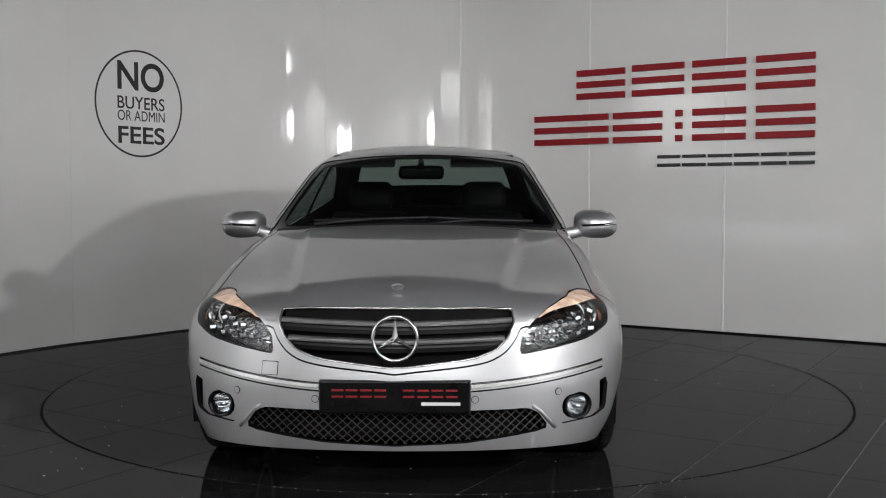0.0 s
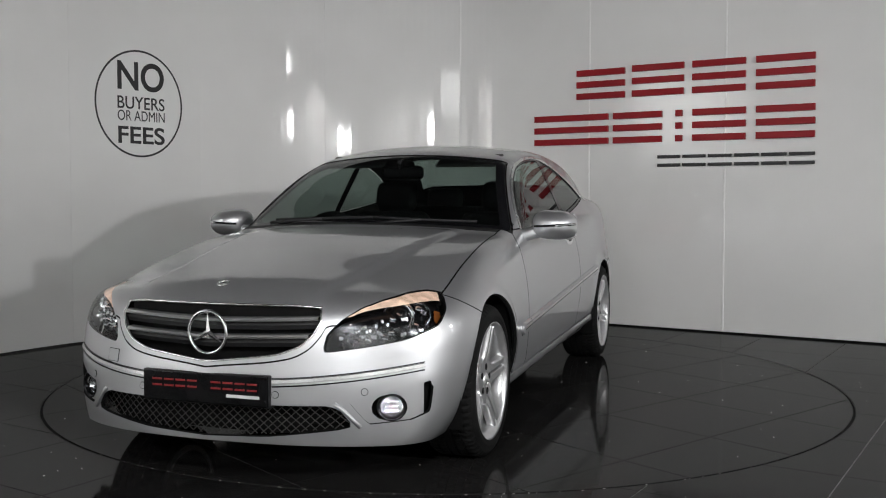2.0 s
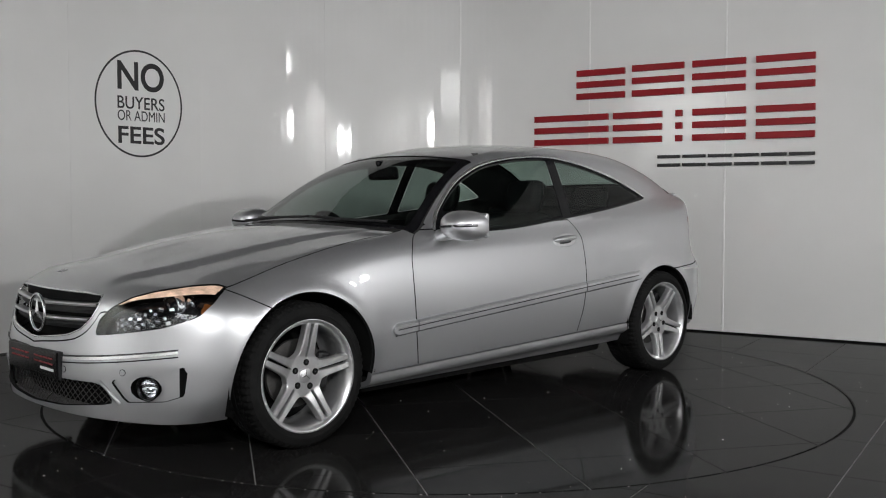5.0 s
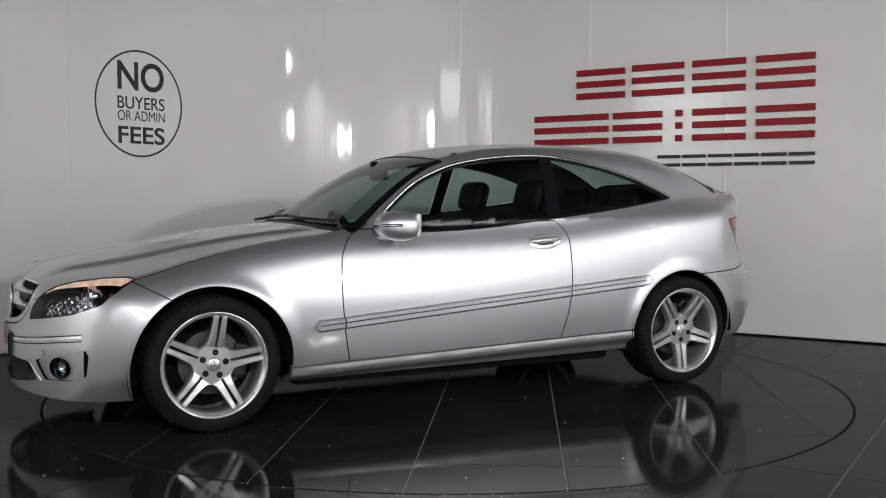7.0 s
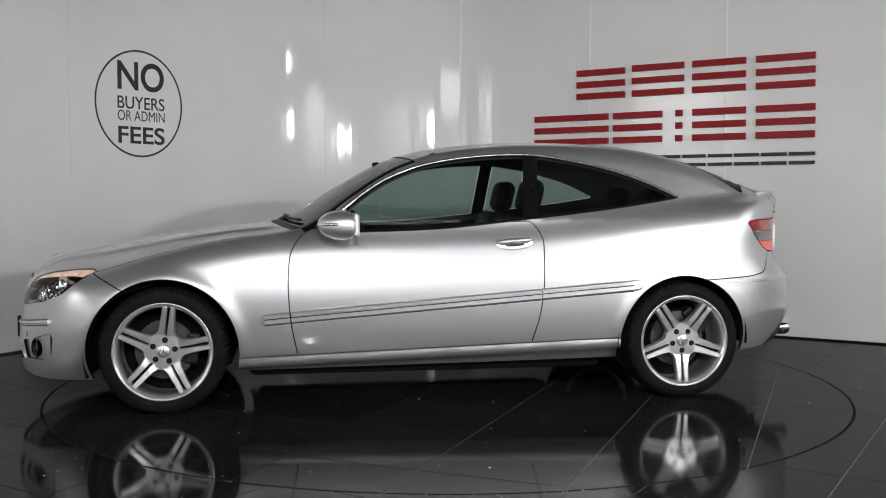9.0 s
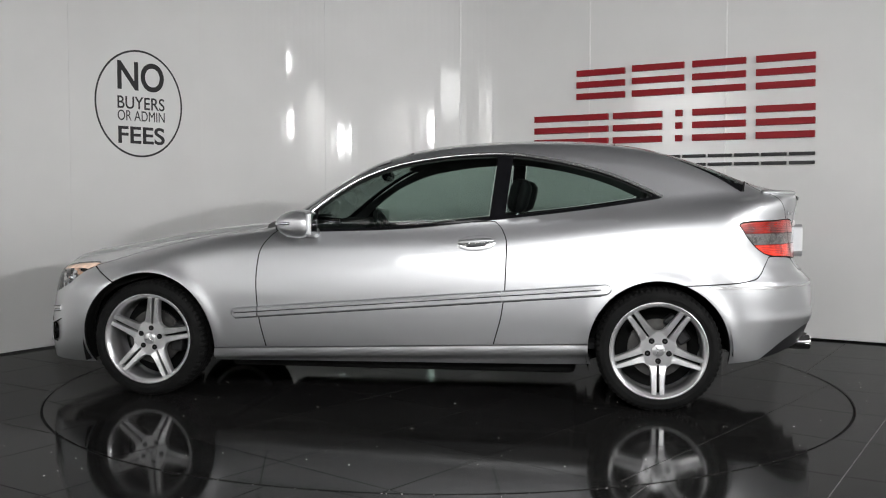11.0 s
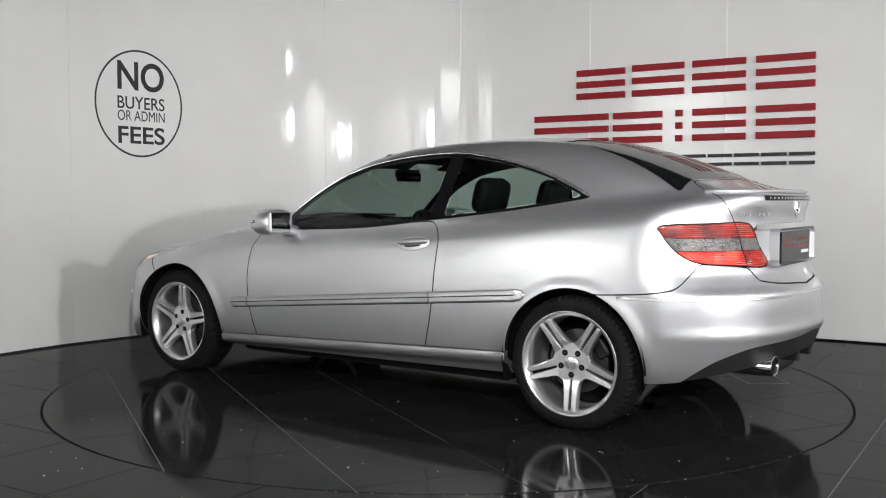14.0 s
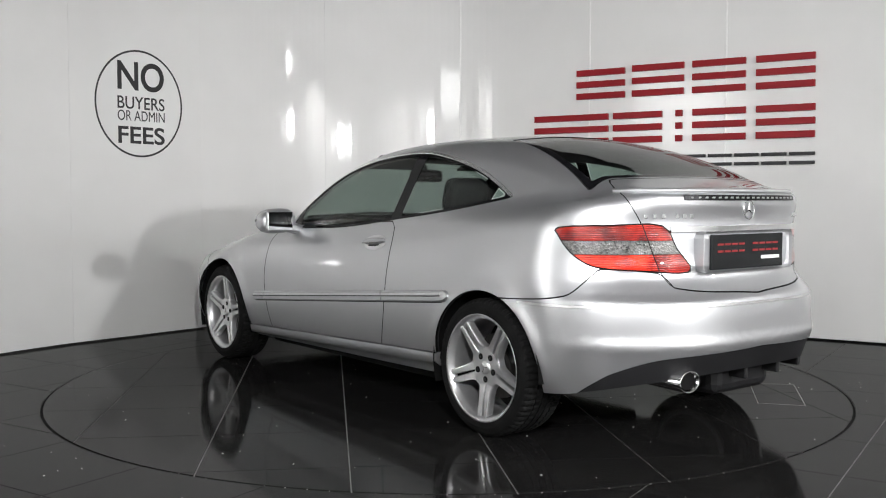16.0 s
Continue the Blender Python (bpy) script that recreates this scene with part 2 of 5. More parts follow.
def spline(xs, ys):
    """Smooth curve through a few values (monotone cubic), as a function on arrays."""
    o = np.argsort(xs)
    x, y = np.array(xs, float)[o], np.array(ys, float)[o]
    h = np.diff(x)
    s = np.diff(y) / h
    d = np.zeros(len(x))
    for i in range(1, len(x) - 1):
        if s[i - 1] * s[i] > 0:
            w1, w2 = 2 * h[i] + h[i - 1], h[i] + 2 * h[i - 1]
            d[i] = (w1 + w2) / (w1 / s[i - 1] + w2 / s[i])
    d[0], d[-1] = s[0], s[-1]

    def f(q):
        q = np.asarray(q, float)
        c = np.clip(q, x[0], x[-1])
        i = np.clip(np.searchsorted(x, c) - 1, 0, len(x) - 2)
        t = (c - x[i]) / h[i]
        v = (y[i] * (1 + 2 * t) * (1 - t) ** 2 + h[i] * d[i] * t * (1 - t) ** 2
             + y[i + 1] * t * t * (3 - 2 * t) + h[i] * d[i + 1] * t * t * (t - 1))
        return v + np.where(q < x[0], (q - x[0]) * d[0], 0) + np.where(q > x[-1], (q - x[-1]) * d[-1], 0)
    return f


def smooth_loop(pts, n=6):
    """Closed Catmull-Rom curve through points."""
    out = []
    k = len(pts)
    P = np.array(pts, float)
    for i in range(k):
        a, b, c, d = P[i - 1], P[i], P[(i + 1) % k], P[(i + 2) % k]
        for j in range(n):
            t = j / n
            out.append(0.5 * (2 * b + (c - a) * t + (2 * a - 5 * b + 4 * c - d) * t * t + (3 * b - a - 3 * c + d) * t ** 3))
    return np.array(out)


def poly_sd(u, v, poly):
    """Signed distance of points (u, v) to a polygon: negative inside."""
    P = np.array(poly, float)
    best = np.full(u.shape, 1e9)
    inside = np.zeros(u.shape, bool)
    for i in range(len(P)):
        a, b = P[i], P[(i + 1) % len(P)]
        e = b - a
        t = np.clip(((u - a[0]) * e[0] + (v - a[1]) * e[1]) / max(e @ e, 1e-12), 0, 1)
        best = np.minimum(best, np.hypot(u - a[0] - t * e[0], v - a[1] - t * e[1]))
        cond = (a[1] > v) != (b[1] > v)
        with np.errstate(divide="ignore", invalid="ignore"):
            xi = a[0] + (v - a[1]) * e[0] / e[1]
        inside ^= cond & (u < xi)
    return np.where(inside, -best, best)


def clip(mesh, g):
    """The part of a triangle mesh (verts, tris) where the vertex values g are below zero."""
    V, T = mesh
    s = g < 0
    cnt = s[T].sum(1)
    keep = T[cnt == 3]
    new_v, new_t, cache = [], [], {}

    def cut(a, b):
        key = (a, b) if a < b else (b, a)
        if key not in cache:
            t = g[a] / (g[a] - g[b])
            cache[key] = len(V) + len(new_v)
            new_v.append(V[a] + (V[b] - V[a]) * t)
        return cache[key]
    for tri in T[(cnt == 1) | (cnt == 2)].tolist():
        ins = [s[i] for i in tri]
        if sum(ins) == 1:
            k = ins.index(True)
            a, b, c = tri[k], tri[(k + 1) % 3], tri[(k + 2) % 3]
            new_t.append((a, cut(a, b), cut(a, c)))
        else:
            k = ins.index(False)
            a, b, c = tri[k], tri[(k + 1) % 3], tri[(k + 2) % 3]
            p, q = cut(a, b), cut(a, c)
            new_t += [(p, b, c), (p, c, q)]
    VV = np.vstack([V, np.array(new_v)]) if new_v else V
    TT = np.vstack([keep, np.array(new_t, int)]) if new_t else keep
    used, inv = np.unique(TT.ravel(), return_inverse=True)
    return VV[used], inv.reshape(-1, 3)


# ---------------------------------------------------------------- the hall
def wall_curve(n=20):
    """Plan of the panel wall: bent behind the car, straight under the sign."""
    pts = [(-4.6, -2.6), (-4.25, -1.4), (-3.85, -0.3), (-3.37, 0.42), (-2.782, 1.379), (-2.045, 2.26), (-1.1, 2.95), (0.12, 3.15),
           (1.226, 2.615), (2.224, 2.013), (3.262, 1.387), (4.28, 0.773), (5.1, -0.1), (5.6, -1.2)]
    P = [Vector((*p, 0)) for p in pts]
    out = []
    for i in range(len(P) - 1):
        a, b, c, d = P[max(i - 1, 0)], P[i], P[i + 1], P[min(i + 2, len(P) - 1)]
        seg = []
        for j in range(n + 1):
            t = j / n
            if i == 4 or 8 <= i <= 10:
                seg.append(b.lerp(c, t))
            else:
                seg.append(0.5 * (2 * b + (c - a) * t + (2 * a - 5 * b + 4 * c - d) * t * t + (3 * b - a - 3 * c + d) * t ** 3))
        if i == 5:
            out[-1] = out[-1] + seg[1:]   # one wide panel behind the notice
        else:
            out.append(seg)
    return out


WALL_H = 3.5


def build_wall():
    wall = new("wall_north")
    tagged(wall, "curved wall of glossy white panels with vertical joints", "wall", kind="structure")
    for k_seg, seg in enumerate(wall_curve()):
        verts, faces = [], []
        L = len(seg)
        cum = [0.0]
        for a, b in zip(seg, seg[1:]):
            cum.append(cum[-1] + (b - a).length)
        total = cum[-1]
        # panel: 4 mm short at each end, with a turned-back edge, 18 mm thick
        row = []
        for i, p in enumerate(seg):
            t = (seg[min(i + 1, L - 1)] - seg[max(i - 1, 0)]).normalized()
            nrm = Vector((t.y, -t.x, 0))
            q = p.copy()
            if i == 0:
                q += t * 0.004
            if i == L - 1:
                q -= t * 0.004
            row.append((q, nrm))
        prof = [(0.018, 0.012), (0.002, 0.012), (0.0, 0.015), (0.0, WALL_H - 0.002), (0.018, WALL_H)]
        for i, (q, nrm) in enumerate(row):
            for back, z in prof:
                v = q - nrm * back
                verts.append((v.x, v.y, z))
        k = len(prof)
        for i in range(L - 1):
            for j in range(k - 1):
                faces.append((i * k + j, (i + 1) * k + j, (i + 1) * k + j + 1, i * k + j + 1))
        for i in (0, L - 1):
            faces.append(tuple(i * k + j for j in range(k)))
        raw("panel", verts, faces, M["wall"], wall, smooth=False)
        # white joint strip between this panel and the next, slightly proud
        q, nrm = row[-1]
        t = Vector((-nrm.y, nrm.x, 0))
        a = math.atan2(t.y, t.x)
        proud = k_seg >= 5
        sink = -0.004 if proud else -0.0088   # joints left of the bend lie flush
        part("joint", box(0.014 if proud else 0.0072, 0.016, WALL_H - 0.012, 0.003 if proud else 0.0005), M["joint" if proud else "wall"], wall,
             m=Matrix.Translation((seg[-1].x + nrm.x * sink, seg[-1].y + nrm.y * sink, WALL_H / 2 + 0.006)) @ Matrix.Rotation(a, 4, "Z"))


def build_shell():
    """Plain walls behind the camera, unseen and white to bounce light, and the ceiling."""
    for name, m, sx in (("wall_south", pose(0.3, -9.2, 1.8), 12.4), ("wall_west", pose(-5.9, -3.2, 1.8, 0, 0, 90), 12.2), ("wall_east", pose(6.3, -3.2, 1.8, 0, 0, 90), 12.2),
                        ("wall_back", pose(0.3, 3.6, 1.8), 12.4)):
        tagged(part(name, box(sx, 0.12, 3.6, 0.004), M["back"], m=m), "plain white painted wall, unseen, added to close the hall", "wall", kind="structure")
    tagged(part("ceiling", box(12.6, 13.0, 0.1, 0.004), M["ceiling"], m=pose(0.2, -2.8, 3.62)), "dark grey showroom ceiling", "ceiling", kind="structure")


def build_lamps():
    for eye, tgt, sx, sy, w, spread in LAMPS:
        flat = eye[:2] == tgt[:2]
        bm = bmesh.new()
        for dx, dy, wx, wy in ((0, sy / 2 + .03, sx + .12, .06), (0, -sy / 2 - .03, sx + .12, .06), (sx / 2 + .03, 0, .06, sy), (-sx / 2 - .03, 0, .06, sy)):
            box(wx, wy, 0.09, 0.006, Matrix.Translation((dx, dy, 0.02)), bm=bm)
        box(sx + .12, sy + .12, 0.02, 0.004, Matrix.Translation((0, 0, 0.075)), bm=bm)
        # spots known by reflection and added fill get the same invented housing
        lamp = new("ceiling_light" if flat else "offview_light")
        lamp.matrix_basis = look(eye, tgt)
        tagged(lamp, "white rectangular ceiling light, lit" if flat else "lit rectangular light out of view, reflected spot and added fill alike", "lamp", "showroom lights")
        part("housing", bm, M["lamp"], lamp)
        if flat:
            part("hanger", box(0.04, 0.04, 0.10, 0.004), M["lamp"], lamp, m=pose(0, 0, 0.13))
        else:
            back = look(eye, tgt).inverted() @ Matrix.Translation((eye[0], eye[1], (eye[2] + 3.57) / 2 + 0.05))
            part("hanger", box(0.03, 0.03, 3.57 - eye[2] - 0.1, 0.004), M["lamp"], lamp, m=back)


# ---------------------------------------------------------------- floor and turntable tiles
def tile_grid(lo, hi, n):
    xs = np.linspace(lo[0], hi[0], n + 1)
    ys = np.linspace(lo[1], hi[1], n + 1)
    V = np.array([(x, y, 0.0) for y in ys for x in xs])
    T = []
    for j in range(n):
        for i in range(n):
            a = j * (n + 1) + i
            T += [(a, a + 1, a + n + 2), (a, a + n + 2, a + n + 1)]
    return V, np.array(T)


def slab(V, T, depth, lip=0.0012):
    """Give a flat piece its depth, with a fine arris on its edge."""
    edges = {}
    for a, b, c in T.tolist():
        for e in ((a, b), (b, c), (c, a)):
            edges[tuple(sorted(e))] = None if tuple(sorted(e)) in edges else e
    rim = [e for e in edges.values() if e]
    verts = [tuple(v) for v in V]
    faces = [tuple(t) for t in T.tolist()]
    low = {}
    for a, b in rim:
        for k in (a, b):
            if k not in low:
                low[k] = len(verts)
                verts.append((V[k][0], V[k][1], V[k][2] - depth))
        faces.append((b, a, low[a], low[b]))
    return verts, faces


def lay_tiles(parent, ang, off, z, inside, reach, cap):
    """Square 0.605 m tiles on a turned grid, cut by the ring of the turntable."""
    size, c, s = 0.605, math.cos(ang), math.sin(ang)
    whole = None
    rest_v, rest_f = [], []
    count = 0
    spots = [(i, j) for i in range(-14, 15) for j in range(-14, 15)]
    spots.sort(key=lambda q: (q[0] * size) ** 2 + (q[1] * size) ** 2)
    for i, j in spots:
        lo = np.array([i * size + off[0], j * size + off[1]])
        cen = lo + size / 2
        w = np.array([c * cen[0] - s * cen[1], s * cen[0] + c * cen[1]])
        if not reach(w):
            continue
        r = np.hypot(*w)
        if inside and r > R_DISC + 0.5 or not inside and r < R_DISC - 0.5:
            continue
        crosses = abs(r - R_DISC) < 0.5
        g = 0.0024
        mesh = tile_grid((g, g), (size - g, size - g), 18 if crosses else 1)
        V, T = mesh
        if crosses:
            W = np.stack([c * (V[:, 0] + lo[0]) - s * (V[:, 1] + lo[1]), s * (V[:, 0] + lo[0]) + c * (V[:, 1] + lo[1])], 1)
            d = np.hypot(W[:, 0], W[:, 1])
            V, T = clip(mesh, d - (R_DISC - 0.0075) if inside else (R_DISC + 0.0075) - d)
            if len(T) == 0:
                continue
        m = Matrix.Rotation(ang, 4, "Z") @ Matrix.Translation((lo[0], lo[1], z))
        if crosses:
            verts, faces = slab(V, T, 0.008)
            me = mesh_from("tile", verts, faces, M["tile"], False)
        else:
            if whole is None:
                verts, faces = slab(V, T, 0.008)
                whole = mesh_from("tile", verts, faces, M["tile"], False)
            me = whole
        ob = new("tile", me)
        ob.parent = parent
        ob.matrix_basis = m
        count += 1
    return count


def ring(r0, r1, z0, z1, seg=160):
    return lathe([(r0, z0), (r0, z1), (r1, z1), (r1, z0)], seg, "z")


def build_floor():
    floor = raw("floor", *ring(R_DISC + 0.0075, 9.4, -0.05, -0.0025), M["grout"], smooth=False)
    tagged(floor, "polished black tiled showroom floor round the turntable", "floor", kind="structure")
    lay_tiles(floor, radians(-32), (-0.05, -0.28), 0.0, False, lambda w: -5.6 < w[0] < 6 and -7.25 < w[1] < 3.3, 300)
    rear = tagged(part("floor_rear", box(12.4, 2.4, 0.02, 0.002), M["tile"], m=pose(0.3, -8.1, -0.0095)), "black polished floor at the back of the hall", "floor", kind="structure")
    # black ring fills the rim gap, its colour standing in for shade
    pit = raw("turntable_seal", *ring(R_DISC - 0.007, R_DISC + 0.007, -0.06, -0.0045), M["gap"], smooth=False)
    tagged(pit, "black ring for the shade in the gap round the turntable", "floor", kind="structure")


def build_turntable():
    v, f = lathe([(0.001, -0.06), (R_DISC - 0.0075, -0.06), (R_DISC - 0.0075, -0.0025), (0.001, -0.0025)], 160, "z")
    disc = raw("turntable", v, f, M["grout"], smooth=False)
    tagged(disc, "round car turntable laid with polished black tiles", "turntable")
    lay_tiles(disc, radians(58.8), (0.016, 0.008), 0.0, True, lambda w: True, 300)
    # cut hatch: four thin light lines let in the tiles
    hatch = [(-1.19, -1.32), (-1.54, -0.88), (-1.73, -1.02), (-1.37, -1.49)]
    for a, b in zip(hatch, hatch[1:] + hatch[:1]):
        A, B = Vector(a), Vector(b)
        d = B - A
        part("hatch_edge", box(d.length, 0.004, 0.001), M["grout"], disc,
             m=Matrix.Translation((*((A + B) / 2), 0.0008)) @ Matrix.Rotation(math.atan2(d.y, d.x), 4, "Z"))
    return disc


def build_specks(parent_name, count, rmin, rmax, a0, a1, seed):
    rnd = random.Random(seed)
    verts, faces = [], []
    for _ in range(count):
        r, a = math.sqrt(rnd.uniform(rmin ** 2, rmax ** 2)), radians(rnd.uniform(a0, a1))
        x, y, s = r * math.cos(a), r * math.sin(a), rnd.choice((0.0015, 0.002, 0.003, 0.003, 0.0045))
        b = len(verts)
        k = rnd.randint(4, 6)
        for z, q in ((0.0, 1.0), (0.0015, 0.6)):
            for i in range(k):
                t = 2 * math.pi * i / k + rnd.random() * 0.5
                verts.append((x + s * q * math.cos(t), y + s * q * math.sin(t), z))
        for i in range(k):
            j = (i + 1) % k
            faces.append((b + i, b + j, b + k + j, b + k + i))
        faces.append(tuple(b + k + i for i in range(k)))
    ob = raw("dust_specks", verts, faces, M["speck"], smooth=False)
    return tagged(ob, "scattered white dust specks lying on black tiles", "dust", kind="stuff")


# ---------------------------------------------------------------- signs
def on_wall(a, b, s, z, proud):
    """Pose on the wall between plan points a and b: s along it, z up, facing the hall."""
    d = (Vector(b) - Vector(a)).normalized()
    p = Vector(a) + d * s
    n = Vector((d.y, -d.x))
    x, y, zz = Vector((d.x, d.y, 0)), Vector((0, 0, 1)), Vector((n.x, n.y, 0))
    m = Matrix((x, y, zz)).transposed().to_4x4()
    return Matrix.Translation((p.x + n.x * proud, p.y + n.y * proud, z)) @ m


def text_mesh(body, width, height, material, parent, m, bold=0.0, depth=0.0006, name="lettering"):
    """Built-in font text fitted to a width and height, centred, as a mesh."""
    cu = bpy.data.curves.new("text", "FONT")
    cu.body, cu.align_x, cu.align_y = body, "LEFT", "BOTTOM_BASELINE"
    cu.offset, cu.extrude = bold, 0.5
    tmp = bpy.data.objects.new("text", cu)
    scene.collection.objects.link(tmp)
    bpy.context.view_layer.update()
    me = bpy.data.meshes.new_from_object(tmp.evaluated_get(bpy.context.evaluated_depsgraph_get()))
    bpy.data.objects.remove(tmp)
    co = np.empty(len(me.vertices) * 3)
    me.vertices.foreach_get("co", co)
    co = co.reshape(-1, 3)
    lo, hi = co.min(0), co.max(0)
    co = (co - (lo + hi) / 2) / (hi - lo) * np.array([width, height, depth])
    me.vertices.foreach_set("co", co.ravel())
    me.materials.clear()
    me.materials.append(material)
    me.update()
    ob = new(name, me)
    ob.parent = parent
    ob.matrix_basis = m
    return ob


def build_signs():
    # round notice, vinyl on the left-hand panels
    A, B = (-2.782, 1.379), (-2.045, 2.26)
    notice = new("wall_notice")
    notice.matrix_basis = on_wall(A, B, 0.59, 1.825, NOTICE_PROUD)
    tagged(notice, "round black vinyl notice lettered on a white wall panel", "sign")
    v, f = lathe([(0.397, -0.0), (0.397, 0.0012), (0.412, 0.0012), (0.412, -0.0)], 96, "z")
    v = [(x * 0.935, y * 1.01, z) for x, y, z in v]
    raw("border", v, f, M["vinyl"], notice, smooth=False)
    for body, z, w, h, bold in (("NO", 0.212, 0.41, 0.225, 0.02), ("BUYERS", 0.005, 0.415, 0.098, 0.008), ("OR ADMIN", -0.095, 0.415, 0.08, 0.0), ("FEES", -0.245, 0.41, 0.135, 0.018)):
        text_mesh(body, w, h, M["vinyl"], notice, pose(0.013, z, 0.0008), bold, 0.0012)
    # raised trade sign: plain red and black bars in place of its letters
    A, B = (1.226, 2.615), (2.224, 2.013)
    sign = new("wall_sign")
    sign.matrix_basis = on_wall(A, B, 0.0, 0.0, 0.0)
    tagged(sign, "raised red and black bar sign mounted on white wall panels", "sign")
    top = [(-0.11, 0.325, 1.94, 2.19), (0.39, 0.83, 1.94, 2.2), (0.9, 1.325, 1.94, 2.2), (1.405, 1.845, 1.94, 2.2)]
    low = [(-0.51, 0.18, 1.555, 1.812), (0.225, 0.65, 1.555, 1.812), (0.765, 0.82, 1.555, 1.812), (0.905, 1.33, 1.555, 1.812), (1.41, 1.85, 1.555, 1.812)]
    for x0, x1, z0, z1 in top + low:
        for z in (z1 - 0.026, (z0 + z1) / 2, z0 + 0.026):
            part("bar", box(x1 - x0, 0.052, 0.03, 0.002), M["red"], sign, m=pose((x0 + x1) / 2, z, 0.017))
    for k in range(6):
        x0 = 0.61 + k * 0.2095
        for z in (1.432, 1.363):
            part("bar", box(0.19, 0.026, 0.024, 0.002), M["black_letter"], sign, "black bar", m=pose(x0 + 0.1, z, 0.014))


NOTICE_PROUD = 0.0
build_wall()
build_shell()
build_lamps()
build_floor()
turntable = build_turntable()
build_signs()
build_specks("floor", 70, 2.26, 3.2, 180, 360, 5)


# ---------------------------------------------------------------- the car: body surface
# x forward, y left, z up, origin on the ground midway between the axles
def smax(a, b, k):
    h = np.maximum(k - np.abs(a - b), 0) / k
    return np.maximum(a, b) + h * h * k / 4


def smin(a, b, k):
    return -smax(-a, -b, k)


def step(e0, e1, x):
    t = np.clip((x - e0) / (e1 - e0), 0, 1)
    return t * t * (3 - 2 * t)


F_PLAN = spline([-2.3, -2.1, -1.7, -1.2, -0.5, 0.5, 1.2, 1.6, 1.9, 2.2], [0.77, 0.815, 0.856, 0.866, 0.862, 0.860, 0.863, 0.862, 0.845, 0.81])
F_BELT = spline([-2.2, -1.9, -1.4, -0.5, 0.4, 0.8, 1.35, 1.75, 2.1], [1.1, 1.1, 1.07, 0.965, 0.925, 0.92, 0.84, 0.75, 0.69])


def F_PROF(z):
    """Bulge of the flank with height, as a share of the half-width."""
    return np.where(z > 0.55, 1 - 0.157 * ((z - 0.55) / 0.45) ** 2, 1 - 0.50 * (0.55 - z) ** 2 - 2.5 * np.maximum(0, 0.30 - z) ** 2)


F_NOSE = spline([0.1, 0.17, 0.3, 0.40, 0.5, 0.6, 0.68, 0.74, 0.8], [2.15, 2.195, 2.208, 2.205, 2.19, 2.168, 2.142, 2.10, 2.05])
F_TAIL = spline([0.15, 0.3, 0.42, 0.47, 0.51, 0.58, 0.64, 0.69, 0.75, 0.85, 0.97, 1.06, 1.13], [-2.12, -2.19, -2.235, -2.25, -2.243, -2.24, -2.232, -2.19, -2.15, -2.128, -2.128, -2.15, -2.205])
F_DECK = spline([-2.3, -2.15, -1.9, -1.4, -0.5, 0.5, 0.85, 1.11, 1.43, 1.74, 1.9, 2.07, 2.2], [1.125, 1.122, 1.125, 1.09, 1.0, 0.958, 0.931, 0.906, 0.859, 0.803, 0.774, 0.739, 0.69])
F_CROWN = spline([-2.3, -1.8, -1.4, 0.0, 0.8, 1.35, 1.75, 2.1], [0.05, 0.10, 0.10, 0.09, 0.06, 0.11, 0.17, 0.12])
F_ROOF = spline([-2.3, -2.02, -1.83, -1.65, -1.46, -1.28, -1.135, -0.92, -0.7, -0.5, -0.22, -0.016, 0.153, 0.287, 0.454, 0.653, 0.85, 1.0],
                [1.03, 1.13, 1.197, 1.27, 1.335, 1.38, 1.40, 1.414, 1.418, 1.414, 1.396, 1.364, 1.319, 1.261, 1.167, 1.04, 0.925, 0.84])
ARCHES = ((1.366, 0.306, 0.374), (-1.365, 0.312, 0.354))


def field(P):
    """Below zero inside the car's body."""
    x, y, z = P[:, 0], np.abs(P[:, 1]), P[:, 2]
    belt = F_BELT(x)
    zz = z + (0.4 / (belt - 0.5) - 1) * ((z - 0.5) + np.sqrt((z - 0.5) ** 2 + 0.004)) / 2
    w = F_PLAN(x) * F_PROF(zz)
    for ax, az, r in ARCHES:
        d = np.hypot(x - ax, z - az)
        w = w + 0.014 * np.exp(-((d - r) / 0.045) ** 2) * step(0.2, 0.45, z)
    side = y - w
    ridge = 0.40 + 0.13 * (1.95 - x) / 1.1
    top_h = F_DECK(x) - F_CROWN(x) * y * y + 0.017 * (1 - step(-0.03, 0.03, y - ridge)) * step(0.7, 0.9, x) * step(2.2, 1.9, x)
    top = (z - top_h) * 0.96
    front = (x - F_NOSE(z) + 0.57 * y ** 3 + 0.03 * y) * 0.9
    rear = (F_TAIL(z) + 0.62 * y ** 3 - x) * 0.9
    low = smax(side, top, 0.10)
    low = smax(low, front, 0.09)
    low = smax(low, rear, 0.11)
    zc = np.maximum(z - 0.97, 0) + 0.0
    wg = 0.765 - 0.45 * zc - 0.10 * zc ** 2 - 0.22 * np.maximum(0, -1.25 - x) ** 2 - 0.05 * np.maximum(0, x - 0.2) ** 2
    roof = (z - F_ROOF(x + 0.10 * y * y) + 0.15 * y * y) * np.where(x > 0.0, 0.82, 0.95)
    green = smax((y - wg) * 0.9, roof, 0.085)
    green = smax(smax(green, rear, 0.05), 0.8 - z, 0.02)
    return smin(low, green, 0.05)


def grad(P):
    e = 0.0015
    n = np.stack([field(P + np.eye(3)[i] * e) - field(P - np.eye(3)[i] * e) for i in range(3)], 1)
    n[np.abs(P[:, 1]) < 1e-4, 1] = 0
    return n / np.maximum(np.linalg.norm(n, axis=1, keepdims=True), 1e-9)


